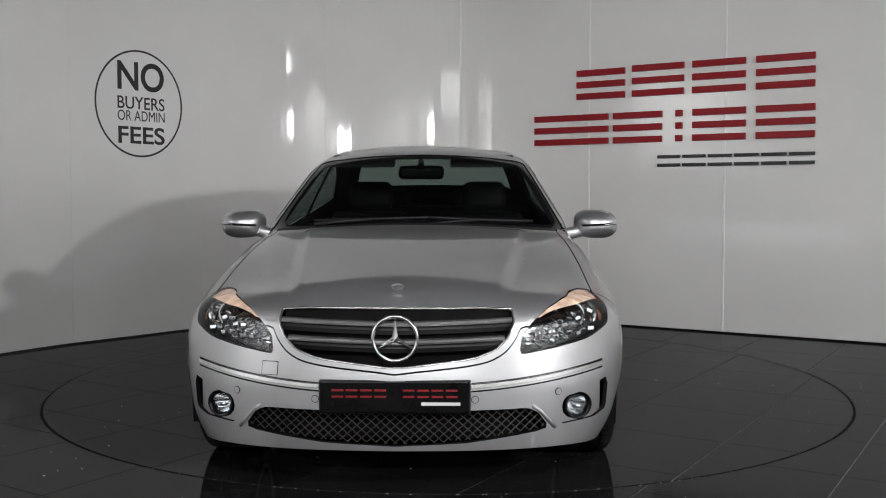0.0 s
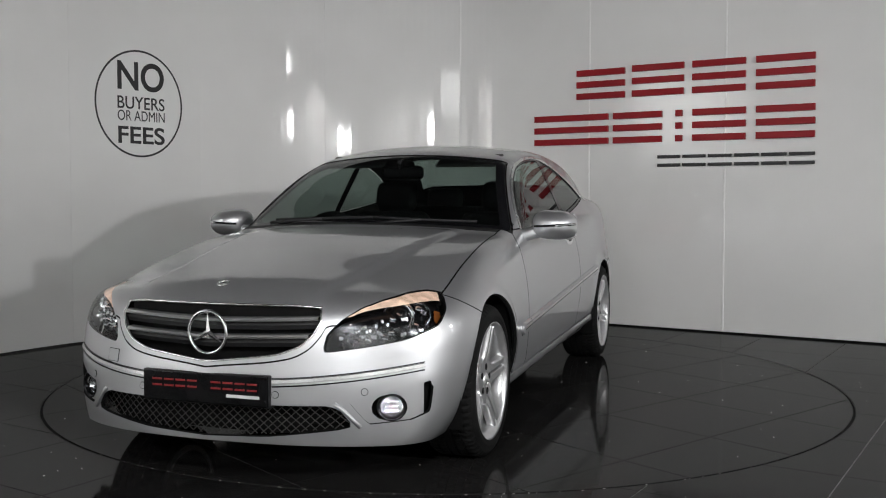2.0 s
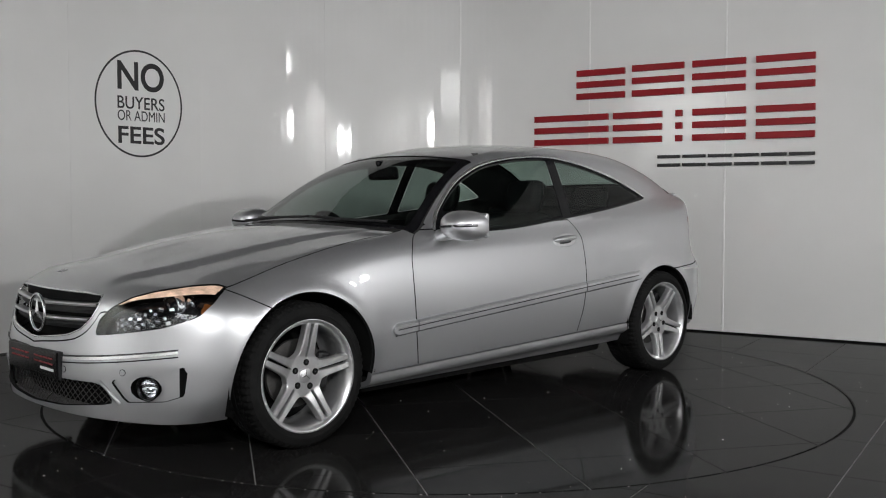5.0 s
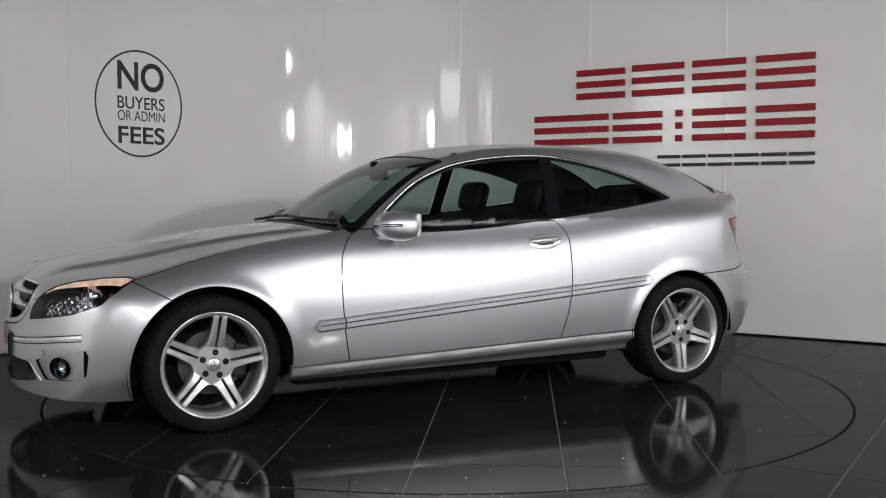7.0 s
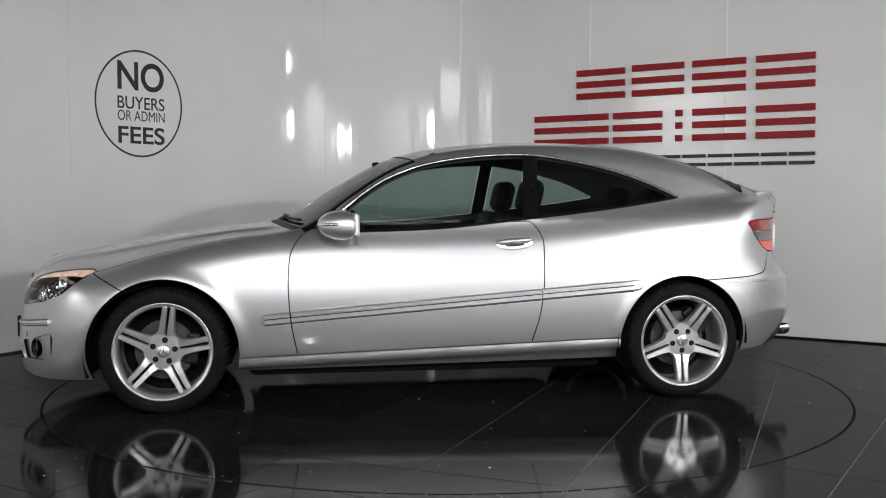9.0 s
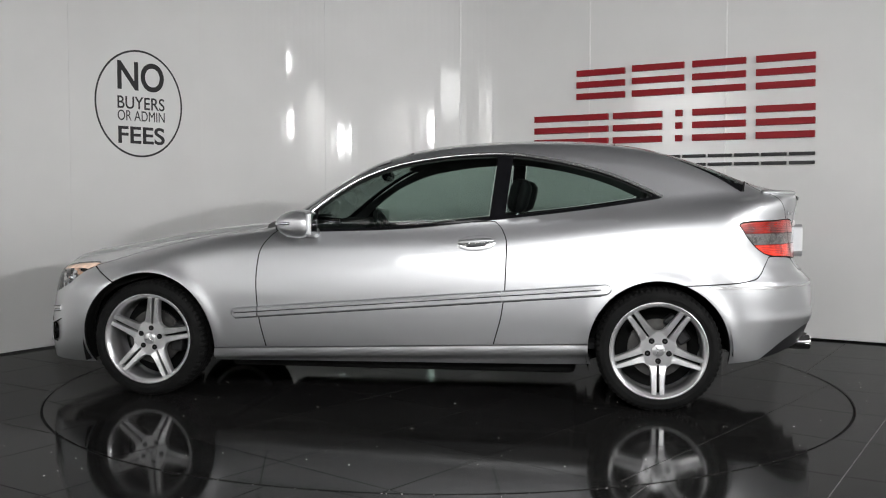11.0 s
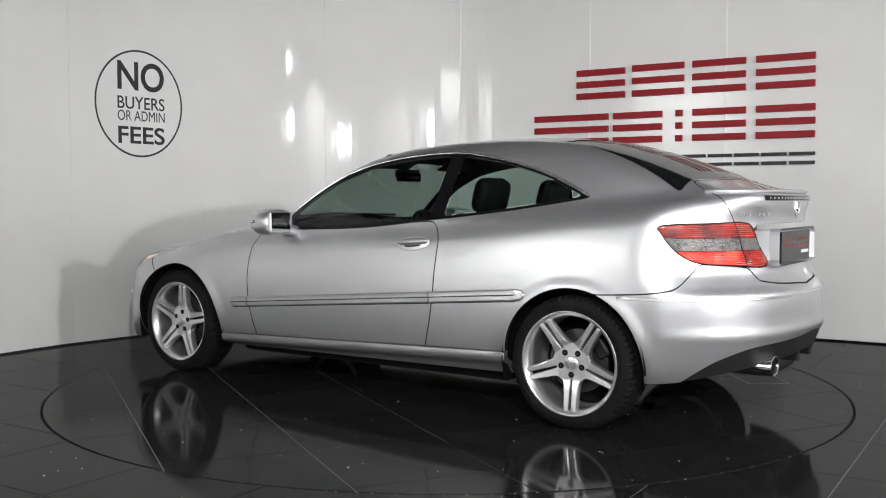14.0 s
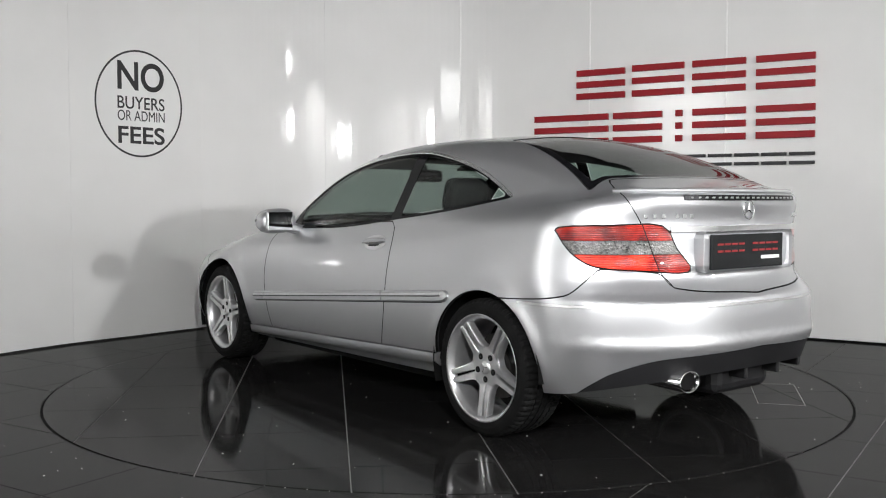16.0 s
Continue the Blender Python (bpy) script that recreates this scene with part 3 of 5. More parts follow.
def body_surface(nm=210, nc=62, nphi=136):
    """The left half of the body as a fine net of triangles, found by rays from a spine."""
    us = []
    for i in range(nc):
        us.append((-1.5, -math.pi / 2 * (1 - i / nc)))
    for i in range(nm + 1):
        us.append((-1.5 + 3.0 * i / nm, 0.0))
    for i in range(1, nc + 1):
        us.append((1.5, math.pi / 2 * i / nc))
    phis = np.radians(np.linspace(-90, 90, nphi))
    U = np.array(us)
    X0, A = np.repeat(U[:, 0], nphi), np.repeat(U[:, 1], nphi)
    PH = np.tile(phis, len(U))
    z0 = 0.62 + 0.24 * step(1.2, -1.5, X0)
    O = np.stack([X0, np.zeros_like(X0), z0], 1)
    D = np.stack([np.sin(A), np.cos(A) * np.cos(PH), np.cos(A) * np.sin(PH)], 1)
    D[np.abs(D) < 1e-12] = 0
    lo, hi = np.full(len(O), 0.02), np.full(len(O), 1.6)
    for _ in range(34):
        mid = (lo + hi) / 2
        ins = field(O + D * mid[:, None]) < 0
        lo, hi = np.where(ins, mid, lo), np.where(ins, hi, mid)
    V = O + D * lo[:, None]
    V[np.abs(V[:, 1]) < 1e-6, 1] = 0
    T = []
    for i in range(len(U) - 1):
        for j in range(nphi - 1):
            a, b = i * nphi + j, (i + 1) * nphi + j
            T += [(a, b + 1, b), (a, a + 1, b + 1)]
    return V, np.array(T)


def panel(name, mesh, material, parent, label="", thick=0.014, lift=0.0, sides="both", rim_in=None, own=False):
    """Body panel from a cut piece: shading from the true surface, edges turned in. sides: both halves in one, left or right."""
    V, T = mesh
    if len(T) == 0:
        return None
    N = grad(V)
    V = V + N * (lift[:, None] if isinstance(lift, np.ndarray) else lift)
    if sides == "right":
        V, N, T = V * [1, -1, 1], N * [1, -1, 1], T[:, ::-1]
    if sides == "both":
        n = len(V)
        mid = np.abs(V[:, 1]) < 1e-5
        idx = np.arange(n) + n
        idx[mid] = np.arange(n)[mid]
        V, N, T = np.vstack([V, V * [1, -1, 1]]), np.vstack([N, N * [1, -1, 1]]), np.vstack([T, idx[T][:, ::-1]])
        used, inv = np.unique(T.ravel(), return_inverse=True)
        V, N, T = V[used], N[used], inv.reshape(-1, 3)
    count = {}
    for a, b, c in T.tolist():
        for e in ((a, b), (b, c), (c, a)):
            k = (e[0], e[1]) if e[0] < e[1] else (e[1], e[0])
            count[k] = None if k in count else e
    rim = [e for e in count.values() if e]
    verts, norms, faces = V.tolist(), N.tolist(), T.tolist()
    skin = len(faces)
    if thick:
        top, low = {}, {}
        for a, b in rim:
            for k in (a, b):
                if k not in top:
                    top[k] = len(verts)
                    verts.append(V[k].tolist())
                    norms.append(N[k].tolist())
                    low[k] = len(verts)
                    verts.append((V[k] - N[k] * thick).tolist())
                    norms.append(N[k].tolist())
            faces.append((top[b], top[a], low[a], low[b]))
    ob = raw(name, verts, faces, material, parent, label, True, None, None if own else norms)
    # turned-in edges coloured black, giving shut lines the shade of deep gaps
    ob.data.materials.append(rim_in or M["gap"])
    which = np.zeros(len(faces), dtype=np.int32)
    which[skin:] = 1
    ob.data.polygons.foreach_set("material_index", which)
    return ob


GAP = 0.0031


class Cutter:
    """Takes one piece after another out of the body's net."""

    def __init__(self, mesh):
        self.rest = mesh

    def coords(self):
        V = self.rest[0]
        return V[:, 0], V[:, 1], V[:, 2], V[:, 1] + (2.1 - V[:, 0]) * 0.6, V[:, 1] + (V[:, 0] + 2.1) * 0.6

    def take(self, fn, gap=GAP):
        V = self.rest[0]
        x, y, z = V[:, 0], V[:, 1], V[:, 2]
        g = fn(x, y, z, y + (2.1 - x) * 0.6, y + (x + 2.1) * 0.6)
        piece = clip(self.rest, g + gap)
        self.rest = clip(self.rest, gap - g)
        return piece


def mx(*a):
    r = a[0]
    for b in a[1:]:
        r = np.maximum(r, b)
    return r


DLO_PTS = [(0.53, 0.905), (0.45, 0.905), (-0.05, 0.922), (-0.52, 0.97), (-0.945, 1.018), (-1.30, 1.07), (-1.385, 1.088), (-1.36, 1.105), (-1.30, 1.135), (-1.138, 1.205),
           (-0.943, 1.263), (-0.75, 1.303), (-0.56, 1.326), (-0.28, 1.315), (-0.003, 1.272), (0.179, 1.21), (0.299, 1.147), (0.419, 1.06), (0.50, 0.985)]
def cut_corners(pts, k=0.16):
    out = []
    for a, b in zip(pts, pts[1:] + pts[:1]):
        out += [(a[0] + (b[0] - a[0]) * k, a[1] + (b[1] - a[1]) * k), (b[0] + (a[0] - b[0]) * k, b[1] + (a[1] - b[1]) * k)]
    return np.array(out)


HEAD_PTS = [(0.422, 0.524), (0.443, 0.59), (0.51, 0.642), (0.60, 0.682), (0.70, 0.706), (0.82, 0.722), (0.92, 0.726), (0.99, 0.716), (0.982, 0.66), (0.935, 0.605), (0.78, 0.562), (0.6, 0.541)]
TAIL_PTS = [(0.342, 0.770), (0.42, 0.87), (0.498, 0.965), (0.75, 0.967), (0.985, 0.958), (0.985, 0.92), (0.953, 0.87), (0.90, 0.825), (0.81, 0.79), (0.6, 0.777)]
GRILLE_PTS = [(-0.41, 0.688), (0.41, 0.688), (0.422, 0.636), (0.398, 0.585), (0.355, 0.545), (0.276, 0.515), (0.0, 0.482), (-0.276, 0.515), (-0.355, 0.545), (-0.398, 0.585), (-0.422, 0.636)]
GRILLE_PTS = [tuple(p) for p in cut_corners(GRILLE_PTS, 0.12)]
MOUTH_PTS = [(-0.46, 0.338), (0.46, 0.338), (0.50, 0.325), (0.548, 0.262), (0.50, 0.250), (0.25, 0.222), (0.0, 0.212), (-0.25, 0.222), (-0.50, 0.250), (-0.548, 0.262), (-0.50, 0.325)]
F_DOOR_F = spline([0.1, 0.288, 0.48, 0.652, 0.781, 0.881, 0.98], [0.66, 0.702, 0.737, 0.747, 0.738, 0.686, 0.515])
F_DOOR_R = spline([0.1, 0.328, 0.486, 0.636, 0.844, 0.919, 0.985], [-0.47, -0.528, -0.57, -0.588, -0.593, -0.568, -0.50])
F_HOODLOW = spline([0.0, 0.28, 0.36, 0.42, 0.45, 0.6, 0.8, 0.95, 1.2], [0.47, 0.502, 0.533, 0.585, 0.62, 0.62, 0.67, 0.70, 0.70])
F_BUMP_R = spline([0.0, 0.445, 0.515, 0.80, 0.86, 0.98, 1.24, 1.4], [0.674, 0.707, 0.765, 0.784, 0.745, 0.672, 0.642, 0.64])
F_BOOT = spline([0.6, 0.70, 0.78, 0.97, 1.05, 1.12, 1.2], [0.43, 0.445, 0.515, 0.605, 0.66, 0.70, 0.72])
F_BOTTOM = spline([-2.3, -1.75, -1.0, 1.0, 1.75, 1.95, 2.2], [0.36, 0.25, 0.212, 0.185, 0.17, 0.178, 0.196])


def sill_z(x):
    return 0.272 + (0.987 - x) * 0.0315


def table(us, vs, place, lo, hi):
    """The body's extent on a grid of two coordinates, read between its nodes."""
    U, W = [q.ravel() for q in np.meshgrid(us, vs, indexing="ij")]
    lo, hi = np.full(U.shape, lo), np.full(U.shape, hi)
    for _ in range(26):
        mid = (lo + hi) / 2
        ins = field(place(U, W, mid)) < 0
        lo, hi = np.where(ins, mid, lo), np.where(ins, hi, mid)
    G = lo.reshape(len(us), len(vs))

    def read(u, v):
        a = min(max((u - us[0]) / (us[1] - us[0]), 0), len(us) - 1.001)
        b = min(max((v - vs[0]) / (vs[1] - vs[0]), 0), len(vs) - 1.001)
        i, j = int(a), int(b)
        a, b = a - i, b - j
        return float(G[i, j] * (1 - a) * (1 - b) + G[i + 1, j] * a * (1 - b) + G[i, j + 1] * (1 - a) * b + G[i + 1, j + 1] * a * b)
    return read


surface_at = table(np.linspace(-2.3, 2.3, 231), np.linspace(0.14, 1.42, 129), lambda x, z, r: np.stack([x, r, z], 1), 0.0, 1.1)
NOSE = table(np.linspace(0, 0.85, 86), np.linspace(0.14, 1.2, 107), lambda y, z, r: np.stack([r, y, z], 1), 0.8, 2.6)
TAIL = table(np.linspace(0, 0.85, 86), np.linspace(0.14, 1.2, 107), lambda y, z, r: np.stack([-r, y, z], 1), 0.8, 2.6)


def nose_at(y, z, sign=1):
    """The body's foremost (or, with sign -1, rearmost) x at y and z."""
    return NOSE(abs(y), z) if sign > 0 else -TAIL(abs(y), z)


def strip_on(name, pts, half, out, material, parent, label="", mirror=False, raised=0.0, nose=0.0, tail=0.0):
    """A flattened moulding that follows the body through points (x or y given by the caller)."""
    P = np.array(pts, float)
    N = grad(P)
    P = P + N * raised
    verts, faces = [], []
    k = 6
    run = np.concatenate([[0], np.cumsum(np.linalg.norm(np.diff(P, axis=0), axis=1))])
    n = len(P)
    for i in range(n):
        t = P[min(i + 1, n - 1)] - P[max(i - 1, 0)]
        t /= np.linalg.norm(t)
        w = np.cross(N[i], t)
        end = math.sqrt(max(0.03, 1 - max(0, 1 - run[i] / nose) ** 2)) if nose else 1.0
        if tail:
            end *= math.sqrt(max(0.03, 1 - max(0, 1 - (run[-1] - run[i]) / tail) ** 2))
        for a, b in ((-1, -0.6), (-1, 0.35), (-0.75, 1.0), (0.75, 1.0), (1, 0.35), (1, -0.6)):
            verts.append(P[i] + w * (half * a * end) + N[i] * (out * b * (0.5 + 0.5 * end)))
    for i in range(n - 1):
        for j in range(k - 1):
            faces.append((i * k + j, (i + 1) * k + j, (i + 1) * k + j + 1, i * k + j + 1))
    faces.append(tuple(range(k)))
    faces.append(tuple((n - 1) * k + j for j in range(k))[::-1])
    verts = np.array(verts)
    if mirror:
        verts = verts * [1, -1, 1]
        faces = [f[::-1] for f in faces]
    return raw(name, verts, faces, material, parent, label, smooth=False)


def side_line(xs, zf):
    return [(x, surface_at(x, zf(x)), zf(x)) for x in xs]


def flush(x, y, z):
    """Pose on the body's skin, x outward; y may be negative."""
    n = grad(np.array([[x, abs(y), z]]))[0]
    return Matrix.Translation((x, y, z)) @ Matrix.Rotation(math.atan2(math.copysign(n[1], y), n[0]), 4, "Z") @ Matrix.Rotation(-math.asin(n[2]), 4, "Y")


def front_line(ys, zf, sign=1, out=0.0):
    return [(nose_at(abs(y), zf(abs(y)), sign), y, zf(abs(y))) for y in ys]


def wheel(parent, m, tyre_r, tyre_w, seed):
    """One wheel: tyre with grooves, rim with five twin spokes, bolts, cap, brake disc. Outer face towards +y."""
    w = new("wheel")
    w.parent = parent
    w.matrix_basis = m
    tagged(w, "five twin-spoke silver alloy wheel with low-profile tyre")
    h = tyre_w / 2
    prof = [(0.232, -h + 0.012), (0.242, -h), (0.262, -h - 0.003), (tyre_r - 0.022, -h + 0.004), (tyre_r - 0.007, -h + 0.016), (tyre_r, -h + 0.034)]
    for g in (-0.055, -0.018, 0.018, 0.055):
        prof += [(tyre_r, g - 0.0045), (tyre_r - 0.006, g - 0.0035), (tyre_r - 0.006, g + 0.0035), (tyre_r, g + 0.0045)]
    prof += [(tyre_r, h - 0.034), (tyre_r - 0.007, h - 0.016), (tyre_r - 0.022, h - 0.004), (0.275, h + 0.003), (0.268, h + 0.0042), (0.262, h + 0.003), (0.242, h), (0.232, h - 0.012)]
    seg = 192
    tv, tf = lathe(prof, seg)
    tv = [list(p) for p in tv]
    for i in range(0, seg, 3):   # sipes across the shoulders
        for k, (r, y) in enumerate(prof):
            if abs(y) > 0.03 and r > tyre_r - 0.012:
                v = tv[i * len(prof) + k]
                v[0] *= 1 - 0.006 / r
                v[2] *= 1 - 0.006 / r
    raw("tyre", tv, tf, M["rubber"], w, "black low-profile tyre", smooth=False)
    # rim barrel and lip
    prof = [(0.205, -h + 0.005), (0.228, -h + 0.01), (0.225, -0.02), (0.218, 0.03), (0.219, h - 0.035), (0.226, h - 0.012), (0.238, h - 0.003), (0.2455, h + 0.002), (0.246, h - 0.004), (0.236, h - 0.012)]
    raw("rim", *lathe(prof, 96), M["alloy"], w, smooth=True)
    hub_y = h - 0.022
    edge = spline([0.0785, 0.086, 0.096, 0.112, 0.15, 0.20, 0.238], [0.057, 0.0475, 0.0425, 0.0392, 0.0362, 0.0338, 0.0335])
    face = spline([0.0, 0.0785, 0.12, 0.18, 0.225, 0.238], [hub_y - 0.014, hub_y - 0.0105, hub_y - 0.002, hub_y + 0.006, hub_y + 0.011, hub_y + 0.010])
    alongs = [0.0785, 0.082, 0.087, 0.094, 0.104, 0.12, 0.145, 0.17, 0.20, 0.22, 0.2385]
    for k in range(5):
        a = 2 * math.pi * k / 5 + math.pi / 2
        ca, sa = math.cos(a), math.sin(a)
        for sgn in (-1, 1):
            verts, faces = [], []
            for r in alongs:
                o, g, fr = float(edge(r)), 0.0042 + 0.0035 * (r - 0.0785) / 0.16, float(face(r))
                for lx, dy in ((g, -0.030), (g, -0.004), (g + 0.003, 0.0), (o - 0.006, 0.0012), (o - 0.002, -0.003), (o, -0.012), (o, -0.036)):
                    lx *= sgn
                    verts.append((-lx * sa + r * ca, fr + dy, lx * ca + r * sa))
            for i in range(len(alongs) - 1):
                for j in range(6):
                    q = (i * 7 + j, (i + 1) * 7 + j, (i + 1) * 7 + j + 1, i * 7 + j + 1)
                    faces.append(q if sgn > 0 else q[::-1])
            raw("spoke", verts, faces, M["alloy"], w, smooth=False)
        # black strip behind the slit gives it its shade
        raw("spoke_groove", [(-x * sa + r * ca, float(face(r)) - 0.026, x * ca + r * sa) for r in alongs for x in (-0.012, 0.012)],
            [(2 * i, 2 * i + 2, 2 * i + 3, 2 * i + 1) for i in range(len(alongs) - 1)], M["gap"], w, "black strip for the shade between the twin spokes", smooth=False)
    hv, hf = [(0, hub_y - 0.0095, 0)], []
    for k in range(5):
        for rr, dy in ((0.097, -0.0105), (0.097, -0.045)):
            a = 2 * math.pi * (k + 0.5) / 5 + math.pi / 2
            hv.append((rr * math.cos(a), hub_y + dy, rr * math.sin(a)))
    for k in range(5):
        p, q = 1 + 2 * k, 1 + 2 * ((k + 1) % 5)
        hf += [(0, q, p), (p, q, q + 1, p + 1)]
    raw("hub", hv, hf, M["alloy"], w, smooth=False)
    prof = [(0.001, hub_y - 0.002), (0.026, hub_y - 0.003), (0.033, hub_y - 0.007), (0.034, hub_y - 0.014)]
    raw("hub_cap", *lathe(prof, 32), M["alloy"], w, "round silver centre cap with emblem")
    for k in range(3):
        a = 2 * math.pi * k / 3 + math.pi / 2
        part("emblem_spoke", box(0.024, 0.002, 0.003, 0.0005, Matrix.Rotation(-a, 4, "Y") @ Matrix.Translation((0.012, 0, 0))), M["chrome"], w, m=pose(0, hub_y - 0.001, 0))
    for k in range(5):
        a = 2 * math.pi * k / 5 + math.pi / 2
        c = pose(0.056 * math.cos(a), 0, 0.056 * math.sin(a))
        # flat black disc in place of a recessed, shaded bolt well
        raw("bolt_well", *lathe([(0.0145, hub_y - 0.0125), (0.0145, hub_y - 0.0085), (0.001, hub_y - 0.0082)], 18), M["gap"], w, "dark bolt well", m=c, smooth=False)
        v, f = lathe([(0.0095, hub_y - 0.009), (0.0085, hub_y - 0.0065), (0.006, hub_y - 0.006), (0.005, hub_y - 0.0075), (0.001, hub_y - 0.0075)], 6)
        raw("bolt", v, f, M["black_plastic"], w, m=c, smooth=False)
    prof = [(0.06, -0.005), (0.150, -0.005), (0.150, 0.012), (0.08, 0.012), (0.078, 0.028), (0.001, 0.028)]
    raw("brake_disc", *lathe(prof, 48), M["dark_metal"], w, "grey steel brake disc", smooth=False)
    part("brake_caliper", box(0.07, 0.09, 0.16, 0.015), M["black_plastic"], w, m=pose(-0.135 * seed, -0.01, 0.02))
    # black sheet inside the barrel stands in for its shade
    raw("barrel_liner", *lathe([(0.222, -h + 0.02), (0.10, -0.05), (0.05, -0.05)], 40), M["gap"], w)
    return w


def emblem(parent, r, m):
    """Ring with three tapered arms."""
    ring_v = [(r * math.cos(2 * math.pi * i / 48), r * math.sin(2 * math.pi * i / 48), 0) for i in range(48)]
    star = raw("emblem", *tube(ring_v, r * 0.085, 8, True), M["bright"], parent, "round chrome emblem", m=m)
    for k in range(3):
        a = math.pi / 2 + 2 * math.pi * k / 3
        c, s = math.cos(a), math.sin(a)
        verts = [(0, 0, r * 0.14), (c * r * 0.97, s * r * 0.97, r * 0.02)]
        for q in (-1, 1):
            b = a + q * math.pi / 3
            verts.append((math.cos(b) * r * 0.155, math.sin(b) * r * 0.155, 0))
        verts.append((0, 0, -r * 0.06))
        faces = [(0, 2, 1), (0, 1, 3), (4, 1, 2), (4, 3, 1), (0, 3, 4), (0, 4, 2)]
        raw("emblem_arm", verts, faces, M["bright"], star, smooth=False)
    return star


def trade_plate(parent, w, h, m, material):
    """Plate with plain red and white bars in place of its writing."""
    p = part("number_plate", box(0.012, w, h, 0.004), material, parent, "black trade plate with red and white bars", m=m)
    for k in range(9):
        if k == 4:
            continue
        y = -w * 0.43 + w * 0.86 * (k + 0.5) / 9
        for dz in (0.0, h * 0.2):
            part("bar", box(0.002, w * 0.078, h * 0.06, 0.0), M["plate_red"], p, "red bar", m=pose(0.0065, y, h * 0.02 + dz))
    part("bar", box(0.002, w * 0.26, h * 0.10, 0.0), M["plate_white"], p, "white bar", m=pose(0.0065, w * 0.31, -h * 0.2))
    return p


def build_car():
    car = new("car")
    tagged(car, "silver three-door hatchback coupe parked on the turntable", "car")
    net = body_surface()
    full = net
    cut = Cutter(clip(net, F_BOTTOM(net[0][:, 0]) - net[0][:, 2]))
    for ax, az, r in ARCHES:
        cut.take(lambda x, y, z, q, p: np.hypot(x - ax, z - az) - r, 0.0)
    shell_in = cut.rest

    # openings
    def ws(x, y, z, q, p):
        return mx(x - (0.80 - 0.24 * y * y), (0.13 - 0.2 * y * y) - x, (y - (0.735 - 0.49 * (z - 0.94))) * 0.9, 0.9 - z)

    def rw(x, y, z, q, p):
        return mx(x + 1.17 - 0.10 * y * y, (-1.875 + 0.18 * y * y) - x, y - (0.50 + 0.13 * (-1.2 - x) / 0.6), 1.05 - z)

    dlo = smooth_loop(DLO_PTS, 4)

    def side_open(x, y, z, q, p):
        return np.maximum(poly_sd(x, z, dlo), 0.35 - y)

    wind = cut.take(ws)
    rear_w = cut.take(rw)
    glazing = cut.take(side_open)

    head_loop, tail_loop = cut_corners(HEAD_PTS, 0.10), np.array(TAIL_PTS)

    def head(x, y, z, q, p):
        return np.maximum(poly_sd(q, z, head_loop), 1.5 - x)

    def tail(x, y, z, q, p):
        return np.maximum(poly_sd(p, z, smooth_loop(TAIL_PTS, 3)), x + 1.5)

    lamp_front = cut.take(head, 0.0007)
    lamp_rear = cut.take(tail)
    cut.take(lambda x, y, z, q, p: np.maximum(poly_sd(y, z, GRILLE_PTS), 1.8 - x), 0.0)
    mouth = cut.take(lambda x, y, z, q, p: np.maximum(poly_sd(y, z, MOUTH_PTS), 1.8 - x), 0.0)
    fog = cut.take(lambda x, y, z, q, p: np.maximum(np.hypot((y - 0.657) / 1.12, z - 0.322) - 0.048, 1.7 - x), 0.0)
    pod = cut.take(lambda x, y, z, q, p: np.maximum(poly_sd(q, z, [(0.525, 0.352), (0.61, 0.266), (0.80, 0.272), (0.885, 0.295), (0.905, 0.415), (0.70, 0.372)]), 1.7 - x), 0.0)
    pc = Cutter(pod)
    vent = pc.take(lambda x, y, z, q, p: 0.862 - q, 0.0)
    pod = pc.rest
    cowl = cut.take(lambda x, y, z, q, p: mx((0.70 - 0.2 * y * y) - x, x - (0.845 - 0.24 * y * y), y - 0.70, 0.85 - z))
    hood = cut.take(lambda x, y, z, q, p: mx(y - (0.70 + 0.05 * (x - 0.8)), (0.84 - 0.24 * y * y) - x, F_HOODLOW(q) - z))
    bump_f = cut.take(lambda x, y, z, q, p: np.maximum(1.45 - x, z - (0.62 + (x - 1.55) * 0.533)))
    sill = cut.take(lambda x, y, z, q, p: mx(z - sill_z(x), x - 1.1, -1.1 - x))
    fender = cut.take(lambda x, y, z, q, p: mx(F_DOOR_F(z) - x, z - 0.955, 0.4 - y))
    door = cut.take(lambda x, y, z, q, p: mx(x - F_DOOR_F(z), F_DOOR_R(z) - x, z - (0.945 - 0.03 * x), 0.4 - y))
    bump_r = cut.take(lambda x, y, z, q, p: np.maximum(x + 1.4, z - F_BUMP_R(p)))
    boot = cut.take(lambda x, y, z, q, p: mx(x + 1.895 - 0.20 * y * y, p - F_BOOT(z), F_BUMP_R(p) - z))

    panel("body_shell", cut.rest, M["paint"], car)
    panel("hood", hood, M["paint"], car, thick=0.005)
    panel("cowl", cowl, M["black_plastic"], car, "black plastic scuttle panel")
    for side in ("left", "right"):
        panel("fender", fender, M["paint"], car, sides=side)
        up = (sill_z(sill[0][:, 0]) - sill[0][:, 2]) / 0.085
        flare = 0.005 + 0.011 * step(0.0, 0.45, up) - 0.035 * step(0.4, 1.0, up)
        panel("sill", sill, M["paint"], car, sides=side, lift=flare, thick=0.03, rim_in=M["paint"], own=True)
    bf = panel("front_bumper", bump_f, M["paint"], car, thick=0.016)
    # rear bumper and its black lower part
    rb = Cutter(bump_r)
    F_DIFF = spline([0.0, 0.5, 0.76, 0.86, 0.95, 1.25], [0.435, 0.415, 0.355, 0.30, 0.235, 0.1])
    diff = rb.take(lambda x, y, z, q, p: z - F_DIFF(p))
    br = panel("rear_bumper", rb.rest, M["paint"], car)
